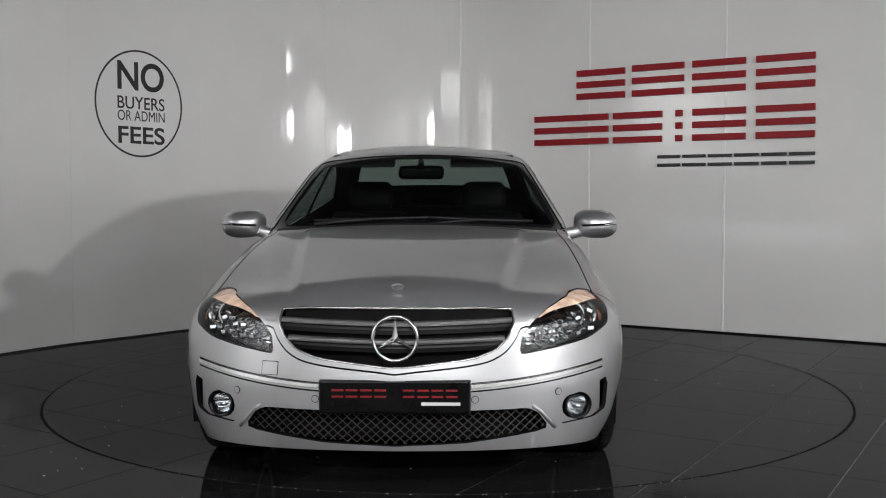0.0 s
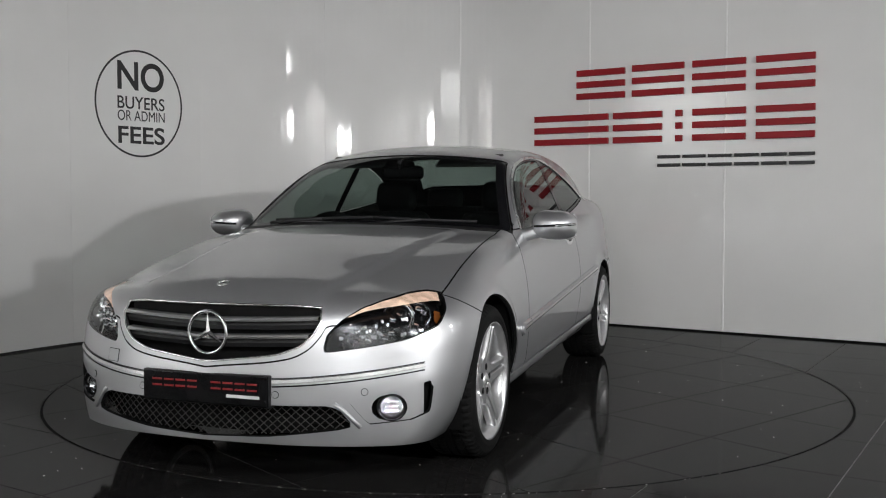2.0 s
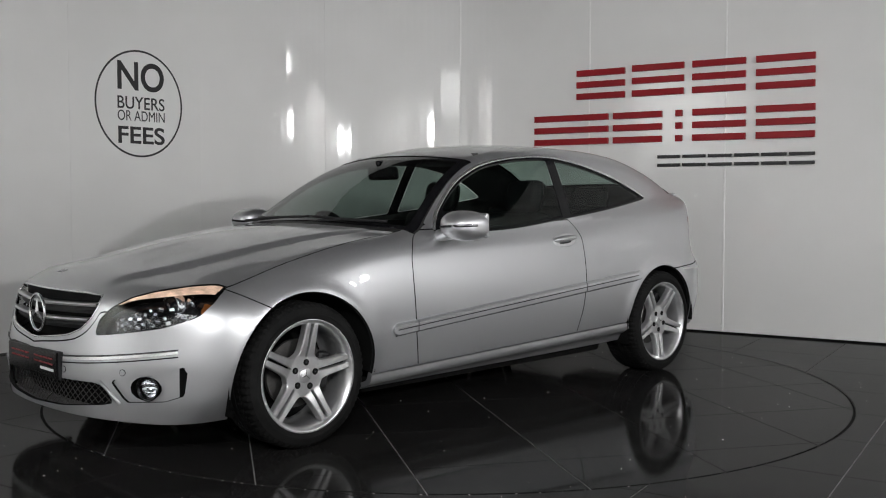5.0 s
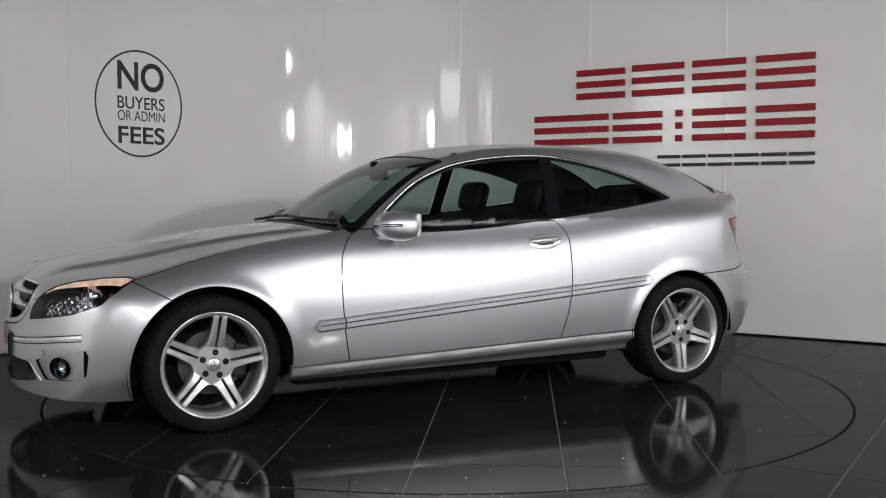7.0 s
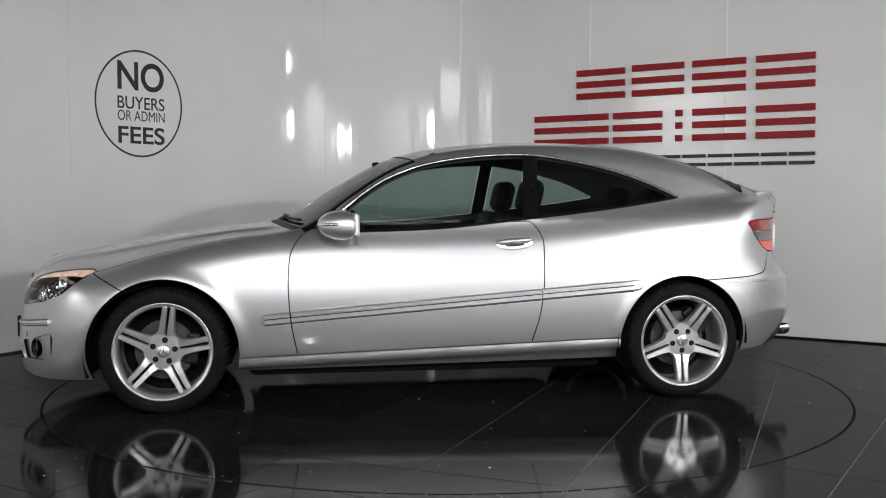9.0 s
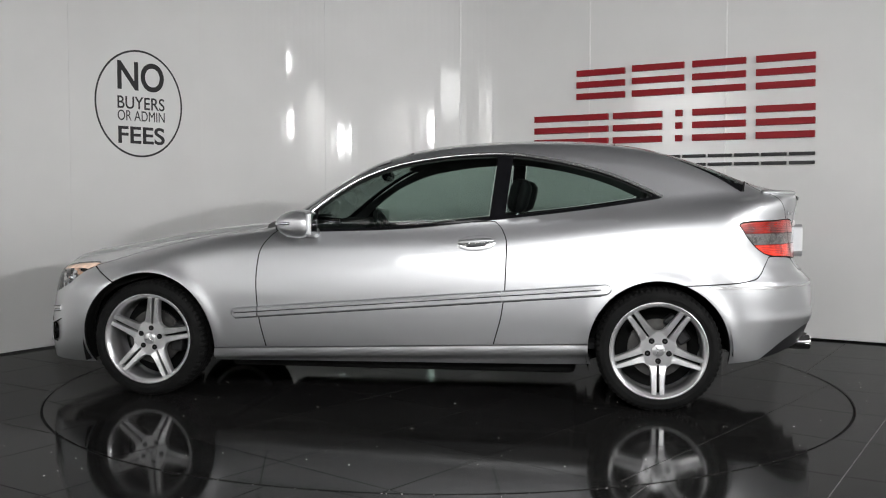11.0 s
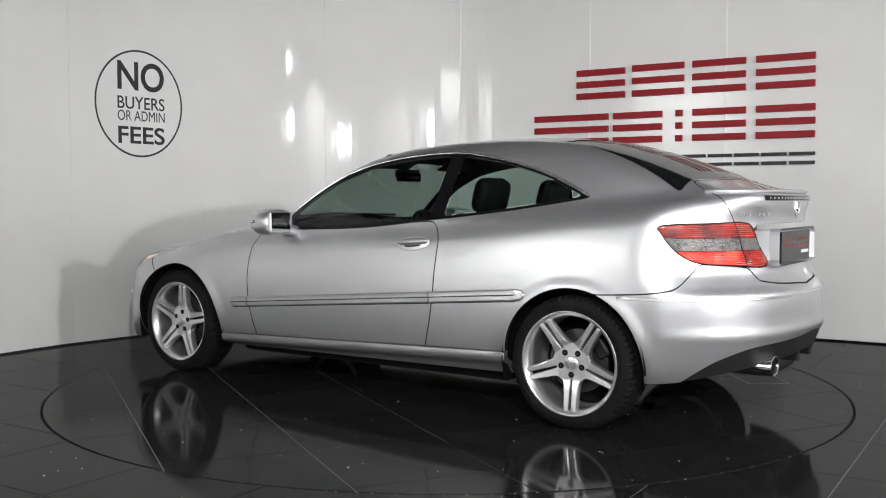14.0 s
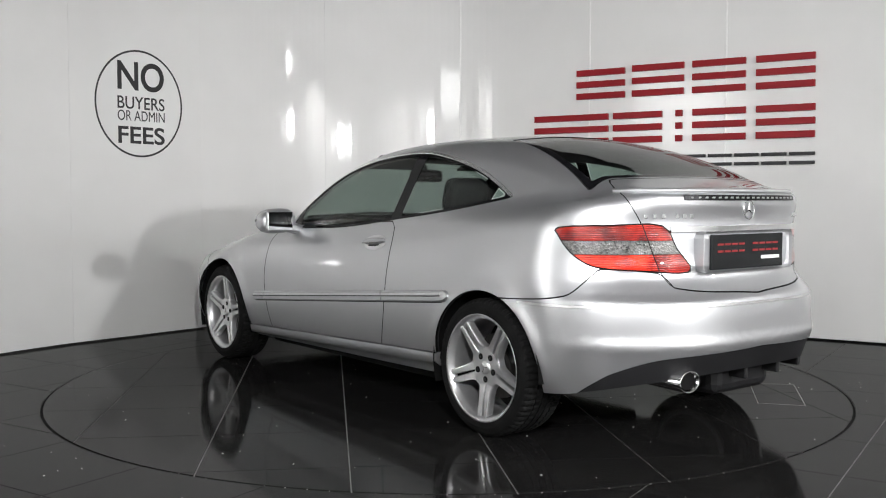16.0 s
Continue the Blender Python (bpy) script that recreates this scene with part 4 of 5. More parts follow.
    panel("diffuser", diff, M["black_plastic"], car, "black plastic lower rear apron", thick=0.02, lift=-0.006)
    bl = panel("boot_lid", boot, M["paint"], car)

    # glazing
    w = Cutter(wind)
    glass = w.take(lambda x, y, z, q, p: ws(x, y, z, q, p) + 0.040, 0.0)
    s = panel("windscreen", glass, M["screen"], car, "clear laminated windscreen", thick=0, lift=-0.004)
    panel("windscreen_border", w.rest, M["gloss_black"], s, "black screen border", thick=0, lift=-0.004)
    w = Cutter(rear_w)
    glass = w.take(lambda x, y, z, q, p: rw(x, y, z, q, p) + 0.03, 0.0)
    s = panel("rear_window", glass, M["glass"], car, "tinted rear screen", thick=0, lift=-0.003)
    panel("window_border", w.rest, M["gloss_black"], s, "black screen border", thick=0, lift=-0.003)
    for side in ("left", "right"):
        w = Cutter(glazing)
        pill = lambda x, z: x + 0.505 + (z - 0.97) * 0.10
        front = w.take(lambda x, y, z, q, p: mx(side_open(x, y, z, q, p) + 0.016, -(pill(x, z)) - 0.0 + 0.012, x - 0.43))
        back = w.take(lambda x, y, z, q, p: mx(side_open(x, y, z, q, p) + 0.016, pill(x, z) + 0.075))
        d = panel("door", door, M["paint"], car, "silver door with chrome-trimmed handle", sides=side)
        panel("door_window", front, M["glass"], d, "tinted side glass", thick=0, lift=-0.005, sides=side)
        panel("quarter_window", back, M["glass"], car, "tinted rear quarter glass", thick=0, lift=-0.005, sides=side)
        panel("window_frame", w.rest, M["gloss_black"], car, "gloss black window surround", thick=0.003, lift=-0.003, sides=side)
        mir = side == "right"
        sy = -1 if mir else 1
        # bright moulding round the side windows
        edge = [(x, surface_at(x, z), z) for x, z in smooth_loop(DLO_PTS, 3)[9 * 2:]]
        strip_on("window_moulding", edge, 0.009, 0.004, M["satin"], car, "thin bright window moulding", mir)
        # rub strip in three lengths
        rub = lambda x: 0.468 + (0.88 - x) * 0.0755
        for name, x0, x1, par in (("rub_strip", 0.885, F_DOOR_F(np.array([0.48]))[0] + 0.004, car), ("rub_strip", 0.733, -0.568, d), ("rub_strip", -0.576, -1.13, car)):
            lead = x0 > 0.8
            xs = x0 + (x1 - x0) * np.linspace(0, 1, 44) ** (1.8 if lead else 1.0)
            st = strip_on(name, side_line(xs, rub), 0.029, 0.017, M["paint"], par, "silver side rub strip", mir, nose=0.03 if lead else 0.0, tail=0.04 if x1 < -1 else 0.0)
            ins = xs[14:] if lead else xs[:-4] if x1 < -1 else xs
            strip_on("strip_groove", side_line(ins, lambda x: rub(x) + 0.0005), 0.0022, 0.0012, M["gap"], st, "dark groove", mir, raised=0.0165)
            strip_on("chrome_insert", side_line(ins, lambda x: rub(x) + 0.0085), 0.0058, 0.003, M["alloy"], st, "bright insert", mir, raised=0.0165)
            # thin black line put in for the shade under the rub strip
            strip_on("strip_seal", side_line(ins, lambda x: rub(x) - 0.031), 0.0022, 0.0015, M["gap"], st, "dark line for the shade under the strip", mir)
        # handle: dished cup with a curved grip
        hx, hz = -0.436, 0.848
        hy = surface_at(hx, hz)
        n = grad(np.array([[hx, hy, hz]]))[0]
        def pod_of(rx, ry, rz):
            bm = bmesh.new()
            bmesh.ops.create_uvsphere(bm, u_segments=32, v_segments=16, radius=1.0)
            for v in bm.verts:
                x, y, z = v.co
                v.co = (x * rx, y * ry, (z + 0.12 * x * x * (1 if z > 0 else -0.5)) * rz)
            return bm
        part("handle_cup", pod_of(0.100, 0.006, 0.041), M["alloy"], d, smooth=True, m=pose(hx, sy * (hy + 0.001), hz, sy * 14, 4, 0))
        # black pod laid on the cup as the shade under the grip
        part("handle_slot", pod_of(0.084, 0.007, 0.014), M["black_plastic"], d, smooth=True, m=pose(hx, sy * (hy + 0.0035), hz - 0.013, sy * 14, 4, 0))
        part("door_handle", pod_of(0.099, 0.026, 0.0185), M["paint"], d, "silver pull handle", smooth=True, m=pose(hx, sy * (hy + 0.006), hz + 0.007, sy * 14, 4, 0))
        part("handle_trim", pod_of(0.080, 0.004, 0.0035), M["bright"], d, "chrome handle trim", smooth=True, m=pose(hx, sy * (hy + 0.030), hz + 0.002, sy * 14, 4, 0))
        # door mirror
        build_mirror(d, sy)
        build_headlight(car, lamp_front, side, sy)
        build_tail_lamp(car, lamp_rear, side, sy)
        # fog lamp
        fx = nose_at(0.657, 0.322)
        fl = new("fog_lamp")
        fl.parent = car
        nn = grad(np.array([[fx, 0.657, 0.322]]))[0]
        fl.matrix_basis = Matrix.Translation((fx - 0.02, sy * 0.657, 0.322)) @ Matrix.Rotation(sy * 0.42, 4, "Z")
        raw("bezel", *[q if i else [(b, a * 1.12, c0) for a, b, c0 in q] for i, q in enumerate(lathe([(0.05, 0.008), (0.046, 0.010), (0.038, 0.0), (0.036, -0.03)], 36))], M["lamp_dark"], fl, "dark chrome bezel")
        raw("reflector", *[q if i else [(b, a * 1.12, c0) for a, b, c0 in q] for i, q in enumerate(lathe([(0.04, -0.005), (0.03, -0.03), (0.001, -0.045)], 30))], M["reflector"], fl)
        raw("lens", *[q if i else [(b, a * 1.12, c0) for a, b, c0 in q] for i, q in enumerate(lathe([(0.040, 0.0), (0.03, 0.006), (0.015, 0.009), (0.001, 0.01)], 30))], M["lens"], fl, "clear lens")
        for k in range(3):
            part("reflector_rib", box(0.004, 0.05, 0.005, 0.002), M["reflector"], fl, m=pose(-0.012, 0, -0.018 + 0.018 * k))
        # parking sensors
        for yy, zz in ((0.28, 0.376), (0.58, 0.385)):
            xx = nose_at(yy, zz)
            for nm, rr, hh, mt in (("sensor_ring", 0.0135, 0.0018, M["gap"]), ("sensor", 0.0115, 0.003, M["paint"])):
                raw(nm, *[q if i else [(b, a, c0) for a, b, c0 in q] for i, q in enumerate(lathe([(rr, -0.004), (rr, hh), (0.001, hh)], 20))], mt, bf, m=flush(xx, sy * yy, zz), smooth=False)

    # black sheets set back in mouth and vents, for the shade inside
    panel("fog_recess", mouth, M["gap"], car, thick=0, lift=-0.09)
    for side in ("left", "right"):
        panel("side_vent", vent, M["gap"], car, "dark bumper side vent", thick=0, lift=-0.03, sides=side)
        panel("lamp_pod", pod, M["paint"], car, "recessed silver fog lamp panel", thick=0.01, lift=-0.014, sides=side)

    # dark inner shell behind the panels
    inn = Cutter(shell_in)
    inn.take(lambda x, y, z, q, p: ws(x, y, z, q, p) + 0.02, 0.0)
    inn.take(lambda x, y, z, q, p: rw(x, y, z, q, p) + 0.03, 0.0)
    inn.take(lambda x, y, z, q, p: side_open(x, y, z, q, p) + 0.014, 0.0)
    low_in = inn.take(lambda x, y, z, q, p: z - (0.93 - 0.03 * x), 0.0)
    li = Cutter(low_in)
    front_in = li.take(lambda x, y, z, q, p: 1.35 - x, 0.0)
    panel("inner_trim", li.rest, M["cabin"], car, "dark cabin lining", thick=0, lift=-0.022)
    # added black sheet: the shade behind the front openings
    panel("front_liner", front_in, M["gap"], car, "black sheet for the shade of the engine bay", thick=0, lift=-0.11)
    panel("headlining", inn.rest, M["headlining"], car, "grey cabin headlining", thick=0, lift=-0.020)
    part("underbody", box(1.9, 1.40, 0.09, 0.03), M["gap"], car, "black underbody", m=pose(0.0, 0, 0.20))
    part("undertray", box(0.9, 1.0, 0.06, 0.02), M["gap"], car, "black undertray", m=pose(1.5, 0, 0.21))
    part("subframe", box(0.5, 1.0, 0.2, 0.05), M["black_plastic"], car, m=pose(-1.75, 0, 0.385))
    build_grille(car)
    build_front_details(car, bf)
    build_rear_details(car, br, bl)
    build_cabin(car)

    # wheels and arch liners
    for k, (ax, az, r) in enumerate(ARCHES):
        for sy in (1, -1):
            tr, tw = (0.318, 0.225) if k == 0 else (0.315, 0.245)
            m = pose(ax, sy * (0.744 if k == 0 else 0.752), tr - 0.002, 0, 0, 0 if sy > 0 else 180)
            wheel(car, m @ Matrix.Rotation(radians(-8 if k == 0 else 36), 4, "Y"), tr, tw, 1 if sy > 0 else -1)
            v, f = lathe([(r + 0.012, 0.0), (r + 0.012, -0.36), (0.1, -0.36)], 40, arc=0.56)
            a0 = -0.10 * math.pi
            v = [(a * math.cos(a0) - c0 * math.sin(a0), b, a * math.sin(a0) + c0 * math.cos(a0)) for a, b, c0 in v]
            yo = surface_at(ax, az + r + 0.02) - 0.01
            v = [(a, b * sy, c0) for a, b, c0 in v]
            raw("arch_liner", v, f, M["gap"], car, "black wheel arch liner", m=pose(ax, sy * yo, az))
    return car


def build_mirror(door, sy):
    """Door mirror: rounded shell with a slot of indicator, arm and glass."""
    m = new("door_mirror")
    m.parent = door
    m.matrix_basis = pose(0.475, sy * 0.925, 0.948, 0, 0, 0)
    bm = bmesh.new()
    bmesh.ops.create_uvsphere(bm, u_segments=36, v_segments=20, radius=1.0)
    for v in bm.verts:
        x, y, z = v.co
        e = lambda a, p: math.copysign(abs(a) ** p, a)
        x, y, z = e(x, 0.75), e(y, 0.62), e(z, 0.7)
        if x < 0:
            x *= 0.45
        k = 1 - 0.12 * max(0, y) ** 2
        v.co = (x * 0.125 - 0.03 * y * y, y * 0.112 * sy, (z * 0.074 - 0.004 * y) * k * (1 - 0.25 * max(0, x) ** 2))
    part("mirror_shell", bm, M["paint"], m, smooth=True)
    part("mirror_glass", box(0.006, 0.172, 0.108, 0.0028, seg=3), M["mirror"], m, "mirror glass", m=pose(-0.068, sy * 0.0, 0, 0, 0, sy * 6))
    part("mirror_rim", box(0.03, 0.188, 0.122, 0.014, seg=3), M["paint"], m, m=pose(-0.054, 0, 0, 0, 0, sy * 6))
    pts = []
    for i in range(13):
        yn = -0.72 + 1.68 * i / 12
        x = (1 - min(1, abs(yn)) ** (2 / 0.62)) ** 0.375 * 0.125 - 0.03 * yn * yn
        pts.append((x - 0.001, sy * yn * 0.112, -0.006 + 0.010 * i / 12))
    raw("indicator", *tube(pts, 0.006, 8), M["gloss_black"], m, "dark indicator slot")
    raw("indicator_lens", *tube(pts[7:], 0.0075, 8), M["reflector"], m, "clear indicator lens")
    part("mirror_arm", box(0.12, 0.13, 0.06, 0.022, seg=3), M["paint"], m, m=pose(0.0, -sy * 0.12, -0.045, sy * 14, 0, 0), smooth=True)


def build_headlight(car, mesh, side, sy):
    h = new("headlight")
    h.parent = car
    tagged(h, "clear headlamp with projector and lit side lamp")
    panel("lens", mesh, M["lens"], h, "clear plastic lens", thick=0, lift=0.0, sides=side)
    panel("bowl", mesh, M["lamp_dark"], h, "dark lamp bowl", thick=0, lift=-0.055, sides=side)
    V = mesh[0]
    loop = cut_corners(HEAD_PTS, 0.10)
    c = Cutter(mesh)
    rim = c.take(lambda x, y, z, q, p: poly_sd(q, z, loop) + 0.0007, 0.0)
    panel("lens_rim", c.rest, M["lamp_dark"], h, "dark lens rim", thick=0.018, lift=-0.004, sides=side)
    c = Cutter(mesh)
    top = spline([q for q, z in HEAD_PTS[1:8]], [z for q, z in HEAD_PTS[1:8]])
    lit = c.take(lambda x, y, z, q, p: mx(top(q) - 0.008 - 0.022 * step(0.5, 0.8, q) - z, 0.53 - q, q - 0.965), 0.0)
    panel("side_lamp", lit, M["bulb"], h, "lit warm side lamp strip", thick=0, lift=-0.006, sides=side)
    c = Cutter(mesh)
    am = c.take(lambda x, y, z, q, p: mx(0.935 - q, q - 0.97, 0.62 - z, z - 0.675), 0.0)
    panel("amber_reflector", am, M["amber"], h, "amber side reflector", thick=0, lift=-0.03, sides=side)
    # projector and inner reflector
    for (q, z, r, k) in ((0.74, 0.635, 0.046, 0), (0.60, 0.585, 0.040, 1), (0.86, 0.640, 0.034, 1)):
        y = {0.74: 0.635, 0.60: 0.545, 0.86: 0.70}[q]
        x = nose_at(y, z) - 0.112
        b = Matrix.Translation((x, sy * y, z)) @ Matrix.Rotation(sy * 0.12, 4, "Z")
        sw = lambda prof: [[(bb, a, c0) for a, bb, c0 in lathe(prof, 28)[0]], lathe(prof, 28)[1]]
        if k == 0:
            raw("projector_ring", *sw([(r + 0.012, -0.02), (r + 0.014, 0.014), (r + 0.006, 0.018), (r, 0.006)]), M["reflector"], h, "chrome projector ring", m=b)
            raw("projector_lens", *sw([(r, 0.0), (r * 0.9, 0.014), (r * 0.6, 0.026), (r * 0.3, 0.032), (0.001, 0.033)]), M["gloss_black"], h, "glass projector lens", m=b)
        else:
            raw("reflector", *sw([(r + 0.012, 0.02), (r, 0.014), (r * 0.7, -0.01), (r * 0.3, -0.02), (0.001, -0.02)]), M["reflector"], h, "silvered reflector", m=b)
    rnd = random.Random(3)
    for i in range(30):
        t = (i % 15) / 14
        y = 0.47 + 0.25 * t
        z = 0.548 + 0.05 * t + (0.045 if i > 14 else 0.0) * (0.4 + t) + 0.012 * math.sin(i * 2.1)
        x = nose_at(y, z) - 0.066
        part("facet", box(0.012, 0.024, 0.016, 0.003), M["reflector"], h, m=pose(x, sy * y, z, rnd.uniform(-25, 25), rnd.uniform(-30, 30), rnd.uniform(-30, 30)))


def build_tail_lamp(car, mesh, side, sy):
    t = new("tail_light")
    t.parent = car
    tagged(t, "red tail lamp with a clear grey middle band")
    inner = lambda p, z: p - (0.515 + (z - 0.778) * 0.45)
    c = Cutter(mesh)
    lid = c.take(lambda x, y, z, q, p: inner(p, z), 0.003)
    for m0, nm in ((lid, "lid_lens"), (c.rest, "body_lens")):
        b = Cutter(m0)
        bot = b.take(lambda x, y, z, q, p: z - 0.845, 0.001)
        mid = b.take(lambda x, y, z, q, p: z - 0.902, 0.001)
        panel("red_lens", bot, M["tail_bright" if nm == "body_lens" else "tail_red"], t, "red lens", thick=0.012, sides=side)
        panel("clear_lens", mid, M["tail_clear"], t, "clear grey lens", thick=0.012, sides=side)
        panel("red_lens", b.rest, M["tail_red"], t, "red lens", thick=0.012, sides=side)
    panel("backing", mesh, M["gap"], t, thick=0, lift=-0.012, sides=side)


def build_grille(car):
    g = new("grille")
    g.parent = car
    tagged(g, "black slatted grille with chrome bars and frame")
    xs = lambda y, z: nose_at(min(abs(y), 0.6), z)
    # frame
    pts = []
    for (y0, z0), (y1, z1) in zip(GRILLE_PTS, GRILLE_PTS[1:] + GRILLE_PTS[:1]):
        k = max(2, int(abs(y1 - y0) / 0.05))
        pts += [(xs(y0 + (y1 - y0) * i / k, z0 + (z1 - z0) * i / k) - 0.003, y0 + (y1 - y0) * i / k, z0 + (z1 - z0) * i / k) for i in range(k)]
    raw("frame", *tube(pts, 0.0045, 8, True), M["bright"], g, "chrome grille frame")
    # backing: black sheet standing in for the shade behind the slats
    V, T = [], []
    for i in range(21):
        y = -0.405 + 0.81 * i / 20
        for z in (0.47, 0.684):
            V.append((nose_at(abs(y), 0.58) - 0.062, y, z))
    T = [(2 * i, 2 * i + 2, 2 * i + 3, 2 * i + 1) for i in range(20)]
    raw("backing", V, T, M["gap"], g, "dark backing")
    for z0, yl in ((0.634, 0.412), (0.572, 0.385)):
        for nm, dz, hz, dx, mt in (("slat", -0.012, 0.020, 0.022, M["black_plastic"]), ("chrome_bar", 0.010, 0.0085, 0.004, M["alloy"])):
            v, f = [], []
            n = 24
            for i in range(n + 1):
                y = -yl + 2 * yl * i / n
                bow = -0.012 * (1 - abs(y) / yl)
                z = z0 + bow + dz
                x = xs(y, z0) - dx
                for ax, az in ((-0.03, -hz), (0.0, -hz * 0.8), (0.006, 0), (0.0, hz * 0.8), (-0.03, hz)):
                    v.append((x + ax, y, z + az))
            for i in range(n):
                for j in range(4):
                    f.append((i * 5 + j, (i + 1) * 5 + j, (i + 1) * 5 + j + 1, i * 5 + j + 1))
            raw(nm, v, f, mt, g, smooth=False)
    emblem(g, 0.078, Matrix.Translation((2.178, 0, 0.588)) @ Matrix(((0, 0, 1, 0), (1, 0, 0, 0), (0, 1, 0, 0), (0, 0, 0, 1))))


def build_front_details(car, bumper):
    # lower mesh: crossed thin bars inside the mouth
    poly = np.array(MOUTH_PTS)
    gm = new("lower_grille")
    gm.parent = car
    tagged(gm, "black diamond mesh lower grille")
    ins = lambda y, z: poly_sd(np.array([y]), np.array([z]), poly)[0] < -0.002
    for sgn in (1, -1):
        for k in range(-30, 31):
            y0 = k * 0.034
            run = []
            for i in range(25):
                z = 0.21 + 0.135 * i / 24
                y = y0 + sgn * (z - 0.28) * 1.15
                if ins(y, z):
                    run.append((nose_at(abs(y), 0.30) - 0.03, y, z))
            if len(run) > 1:
                v, f = tube([run[0], run[-1]], 0.0019, 5)
                raw("mesh_bar", v, f, M["dark_metal"], gm, smooth=False)
    # chrome line across the bumper, interrupted by the plate
    zf = lambda y: 0.415 + 0.06 * (y / 0.8) ** 2
    for sy in (1, -1):
        pts = [(nose_at(y, zf(y)), sy * y, zf(y)) for y in np.linspace(0.267, 0.755, 40)]
        strip_on("chrome_strip", pts if sy > 0 else pts[::-1], 0.008, 0.007, M["bright"], bumper, "chrome bumper strip")
        # black lines below and above stand in for shade beside the strip
        pts2 = [(x, y, z - 0.018) for x, y, z in pts]
        strip_on("strip_shadow", pts2 if sy > 0 else pts2[::-1], 0.003, 0.004, M["gloss_black"], bumper, "dark line drawn for the shade along the strip")
        pts3 = [(x, y, z + 0.011) for x, y, z in pts]
        strip_on("strip_shadow", pts3 if sy > 0 else pts3[::-1], 0.002, 0.004, M["gloss_black"], bumper, "dark line drawn for the shade along the strip")
        # blade between the mouth and the lamp pod
        p = [(0.485, 0.345), (0.51, 0.325), (0.545, 0.285), (0.568, 0.258)]
        raw("mouth_trim", *tube([(nose_at(y, z) + 0.001, sy * y, z) for y, z in p], 0.008, 8), M["paint"], bumper)
    spot = flush(nose_at(0.45, 0.475), -0.45, 0.475)
    part("tow_gap", box(0.002, 0.066, 0.050, 0.0008), M["gap"], bumper, "dark gap round the cover", m=spot)
    part("tow_cover", box(0.004, 0.062, 0.046, 0.0012), M["paint"], bumper, "square towing eye cover", m=spot)
    trade_plate(car, 0.52, 0.111, pose(2.202, 0, 0.387, 0, 0, 0), M["plate"])
    part("plate_holder", box(0.02, 0.53, 0.118, 0.004), M["black_plastic"], car, m=pose(2.19, 0, 0.386))
    emblem(car, 0.022, Matrix.Translation((2.066, 0, 0.760)) @ Matrix.Rotation(radians(20), 4, "Y"))
    # washer jets and wipers
    for y in (0.27, -0.27):
        part("washer_jet", box(0.022, 0.03, 0.012, 0.004), M["black_plastic"], car, m=pose(0.93, y, F_DECK(np.array([0.93]))[0] + 0.006))
    F_WS = lambda y, x: float(F_ROOF(np.array([x + 0.10 * y * y]))[0] - 0.15 * y * y)
    for y0, y1, dx in ((-0.52, 0.08, 0.0), (0.05, 0.58, 0.0)):
        pts = []
        for i in range(11):
            y = y0 + (y1 - y0) * i / 10
            x = 0.765 - 0.25 * y * y + 0.01 * math.sin(i / 10 * math.pi)
            pts.append((x, y, F_WS(y, x) + 0.014))
        wp = new("wiper")
        wp.parent = car
        tagged(wp, "black windscreen wiper")
        raw("blade", *tube(pts, 0.008, 6), M["black_plastic"], wp)
        arm = [(0.80, y0 + 0.02, 0.955), (0.775, y0 + 0.12, 0.965), pts[5]]
        raw("arm", *tube(arm, 0.009, 6), M["black_plastic"], wp)


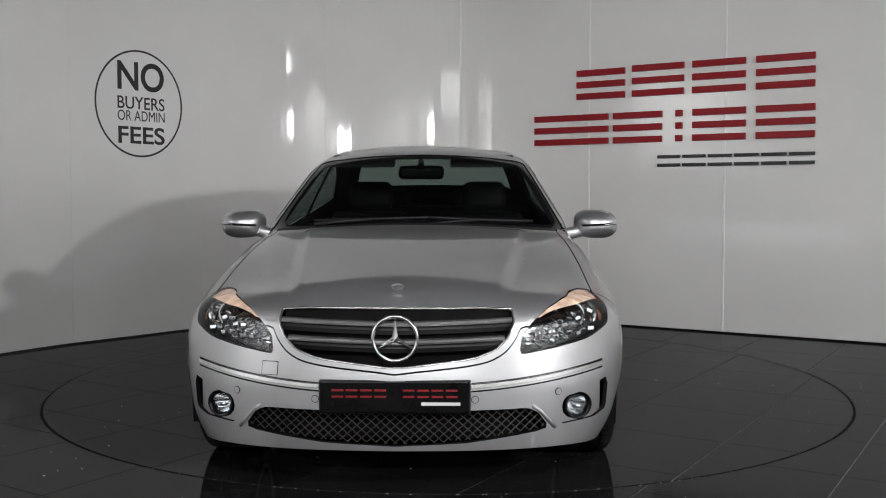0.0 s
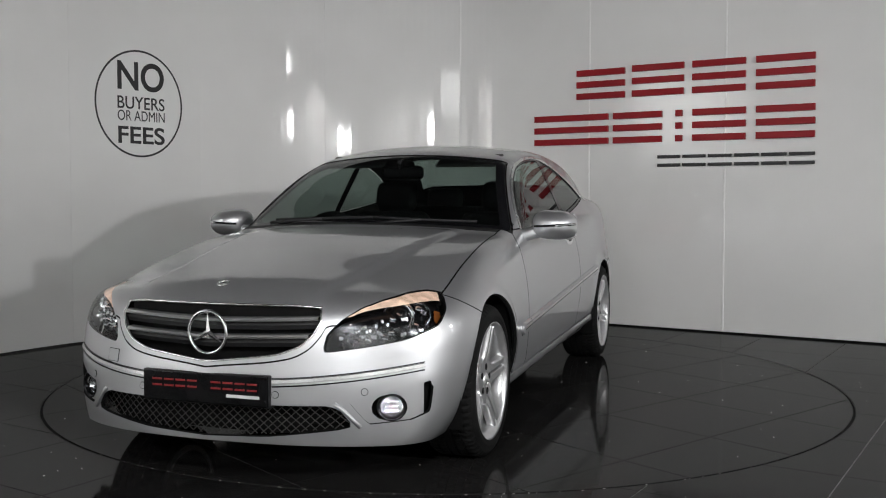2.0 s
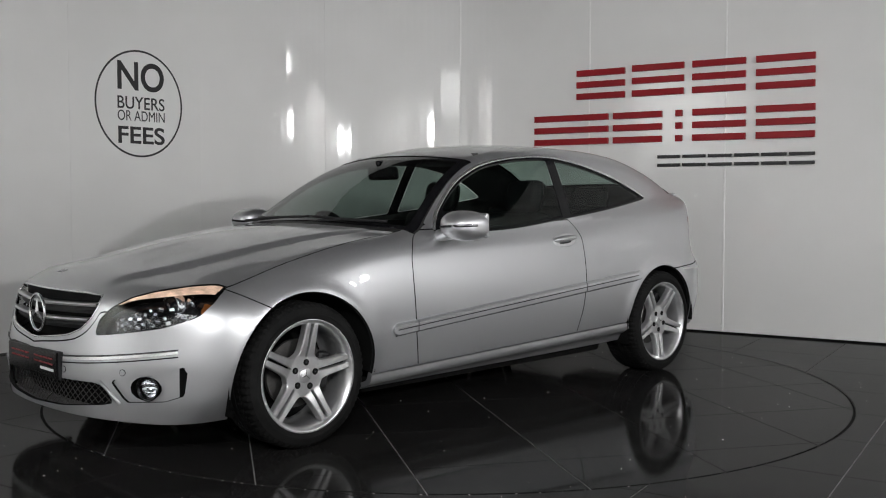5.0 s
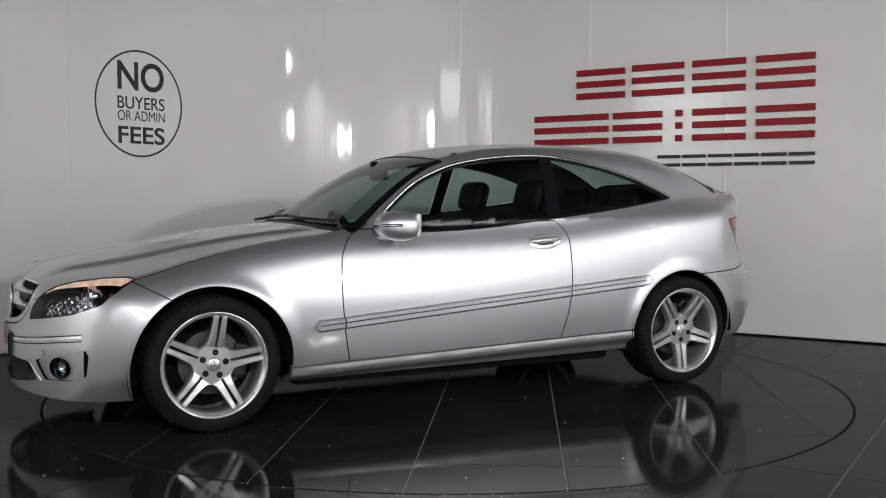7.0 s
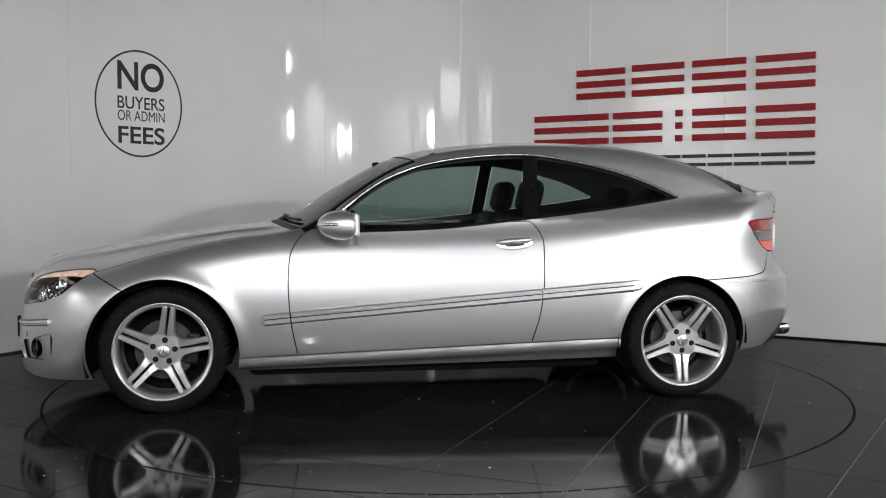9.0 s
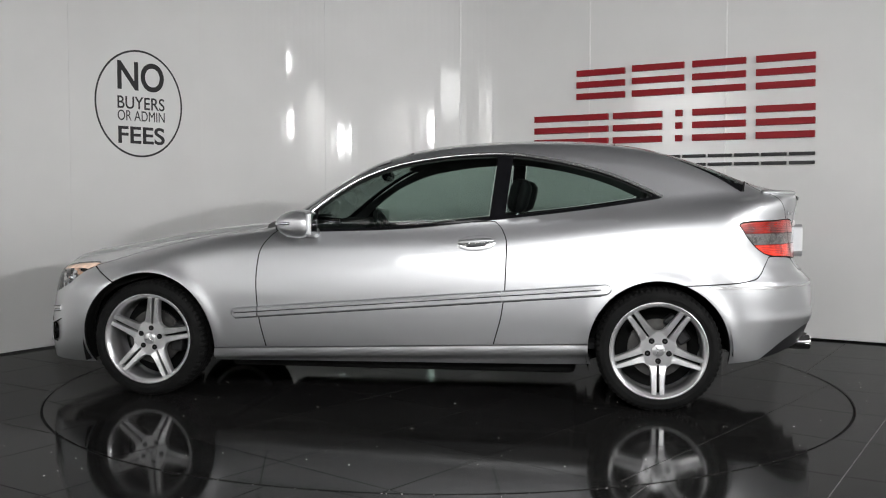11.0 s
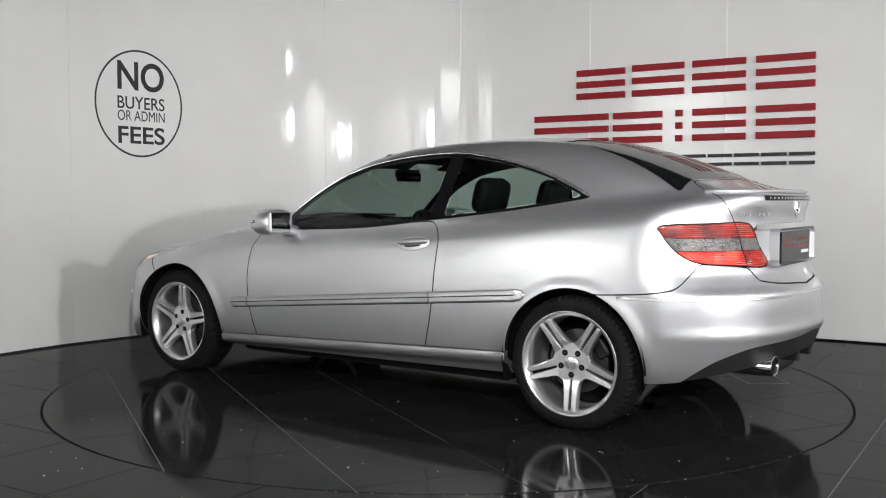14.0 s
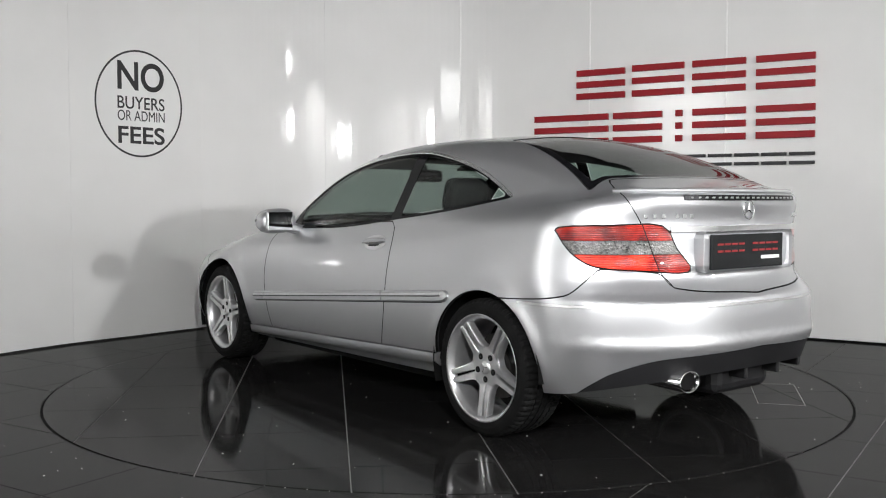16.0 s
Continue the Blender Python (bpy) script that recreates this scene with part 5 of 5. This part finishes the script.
def build_rear_details(car, bumper, lid):
    zf = 0.632
    pts = [(x, surface_at(x, zf), zf) for x in np.linspace(-1.60, -1.98, 14)]
    pts += [(nose_at(y, zf, -1), y, zf) for y in np.linspace(0.60, 0.0, 22)]
    pts = [p for i, p in enumerate(pts) if i == 0 or (Vector(p) - Vector(pts[i - 1])).length > 0.003]
    strip_on("chrome_strip", pts, 0.007, 0.007, M["bright"], bumper, "chrome bumper strip")
    strip_on("chrome_strip", pts, 0.007, 0.007, M["bright"], bumper, "chrome bumper strip", mirror=True)
    # chrome bar above the plate
    bar = [(nose_at(y, 0.95, -1), y, 0.950) for y in np.linspace(0.45, 0.0, 14)]
    bar += [(x, -y, z) for x, y, z in bar[:-1][::-1]]
    strip_on("chrome_bar", bar, 0.016, 0.014, M["chrome"], lid, "chrome bar above the plate")
    part("plate_recess", box(0.012, 0.66, 0.175, 0.03, seg=3), M["paint"], lid, m=pose(nose_at(0, 0.85, -1) - 0.002, 0, 0.852))
    trade_plate(car, 0.53, 0.15, Matrix.Translation((nose_at(0, 0.85, -1) - 0.012, 0, 0.849)) @ pose(0, 0, 0, 0, 0, 180), M["plate_grey"])
    emblem(lid, 0.04, Matrix.Translation((nose_at(0, 1.03, -1) - 0.006, 0, 1.03)) @ Matrix(((0, 0, -1, 0), (-1, 0, 0, 0), (0, 1, 0, 0), (0, 0, 0, 1))))
    # model lettering as plain chrome bars
    for y0, n in ((0.55, 3), (0.42, 3), (-0.45, 3)):
        for k in range(n):
            y = y0 - k * 0.036
            part("badge_bar", box(0.004, 0.026, 0.020, 0.002), M["satin"], lid, "bright bar", m=pose(nose_at(abs(y), 1.005, -1) - 0.001, y, 1.005))
    # high brake light in the spoiler's edge
    pts = [(nose_at(abs(y), 1.082, -1) - 0.001, y, 1.082) for y in np.linspace(0.40, -0.40, 25)]
    strip_on("brake_light", pts, 0.012, 0.004, M["lamp_dark"], lid, "dark high-level brake light")
    for k in range(20):
        y = -0.36 + 0.72 * k / 19
        part("brake_led", box(0.004, 0.022, 0.010, 0.002), M["reflector"], lid, m=pose(nose_at(abs(y), 1.082, -1) - 0.004, y, 1.082))
    # spoiler lip
    lip = [(nose_at(abs(y), 1.108, -1) - 0.006 + 0.012 * abs(y), y, 1.112) for y in np.linspace(0.6, -0.6, 31)]
    raw("spoiler_lip", *tube(lip, 0.014, 8, flat=0.8), M["paint"], lid)
    # tail pipe
    ex = new("tail_pipe")
    ex.parent = car
    ex.matrix_basis = pose(-2.09, 0.43, 0.318)
    v, f = lathe([(0.040, 0.10), (0.046, -0.09), (0.0445, -0.095), (0.040, -0.09), (0.034, 0.05)], 32)
    v = [(b, a * 1.45, c0) for a, b, c0 in v]
    raw("pipe", v, f, M["chrome"], ex, "oval chrome tail pipe")
    # black disc closes the pipe, coloured as the shade within
    raw("pipe_bore", [(-0.085, a * 1.4, c0) for a, b, c0 in lathe([(0.001, 0), (0.033, 0)], 24)[0]], lathe([(0.001, 0), (0.033, 0)], 24)[1], M["gap"], ex, "black disc for the shade in the bore")
    part("silencer", box(0.36, 0.42, 0.16, 0.05, seg=3), M["black_plastic"], car, "dark exhaust silencer", m=pose(-1.93, -0.05, 0.29))
    for y in (-0.45, -0.2, 0.05):
        part("diffuser_fin", box(0.10, 0.02, 0.08, 0.008), M["black_plastic"], car, m=pose(nose_at(abs(y), 0.33, -1) + 0.055, y, 0.33))


def seat(parent, x, y, z, w, rear=False):
    s = new("rear_seat" if rear else "front_seat")
    s.parent = parent
    s.matrix_basis = pose(x, y, z)
    tagged(s, "black leather seat")
    part("cushion", box(0.5, w, 0.14, 0.05, seg=3), M["leather"], s, smooth=True, m=pose(0.05, 0, 0, 0, -6, 0))
    part("backrest", box(0.14, w, 0.54 if not rear else 0.48, 0.06, seg=3), M["leather"], s, smooth=True, m=pose(-0.28, 0, 0.30, 0, -18, 0))
    for yy in ((0,) if not rear else (0.28, -0.28)):
        part("headrest", box(0.11, 0.28, 0.20, 0.055, seg=3), M["leather"], s, smooth=True, m=pose(-0.41 if not rear else -0.39, yy, 0.655 if not rear else 0.56, 0, -14, 0))
        for q in (-0.05, 0.05):
            part("headrest_post", box(0.012, 0.012, 0.1, 0.004), M["chrome"], s, m=pose(-0.405 if not rear else -0.37, yy + q, 0.56 if not rear else 0.47, 0, -14, 0))
    return s


def build_cabin(car):
    for y in (0.36, -0.36):
        seat(car, -0.22, y, 0.44, 0.5)
    seat(car, -1.0, 0, 0.50, 1.15, True)
    bm = box(0.42, 1.34, 0.24, 0.06, seg=3)
    part("dashboard", bm, M["cabin"], car, "black moulded dashboard", smooth=True, m=pose(0.56, 0, 0.80))
    part("instrument_hood", box(0.2, 0.4, 0.07, 0.03, seg=3), M["cabin"], car, m=pose(0.45, -0.36, 0.925), smooth=True)
    sw = new("steering_wheel")
    sw.parent = car
    sw.matrix_basis = pose(0.27, -0.36, 0.83, 0, -65, 0)
    tagged(sw, "black leather steering wheel")
    ringp = [(0.185 * math.cos(2 * math.pi * i / 40), 0.185 * math.sin(2 * math.pi * i / 40), 0) for i in range(40)]
    raw("wheel_rim", *tube(ringp, 0.015, 8, True), M["leather"], sw)
    part("airbag", box(0.15, 0.16, 0.05, 0.02, seg=3), M["cabin"], sw, smooth=True)
    for a in (0, 180, 270):
        part("wheel_spoke", box(0.12, 0.035, 0.02, 0.006), M["cabin"], sw, m=pose(0, 0, 0, 0, 0, a + 90) @ pose(0.12, 0, 0))
    part("steering_column", box(0.08, 0.08, 0.3, 0.02), M["cabin"], sw, m=pose(0, 0, -0.17))
    part("interior_mirror", box(0.035, 0.25, 0.075, 0.025, seg=3), M["gloss_black"], car, "black interior mirror", smooth=True, m=pose(0.20, 0.0, 1.225, 0, 10, 0))
    part("mirror_stem", box(0.05, 0.03, 0.06, 0.01), M["gloss_black"], car, m=pose(0.225, 0, 1.268))
    part("parcel_shelf", box(0.5, 1.12, 0.03, 0.01), M["cabin"], car, "black parcel shelf", m=pose(-1.52, 0, 0.98))
    part("cabin_floor", box(2.6, 1.3, 0.04, 0.01), M["cabin"], car, "dark cabin carpet", m=pose(-0.4, 0, 0.30))
    part("centre_console", box(0.9, 0.2, 0.25, 0.04, seg=3), M["cabin"], car, m=pose(0.0, 0, 0.45))
    for y in (0.45, -0.45):
        part("sun_visor", box(0.16, 0.36, 0.015, 0.006), M["headlining"], car, m=pose(0.02, y * 0.75, 1.295, 0, 25, 0))


car = build_car()
disc_specks = build_specks("disc", 100, 0.5, 2.2, 0, 360, 11)


def motions():
    """Turntable, car and the specks on the tiles turn together about the turntable's axis."""
    rows = [(t, pose(0, 0, 0, 0, 0, a)) for t, a in TURN]
    walk(turntable, rows)
    walk(disc_specks, rows)
    walk(car, [(t, pose(0, 0, 0, 0, 0, a) @ pose(-AXIS[0], -AXIS[1], 0.001)) for t, a in TURN])


motions()
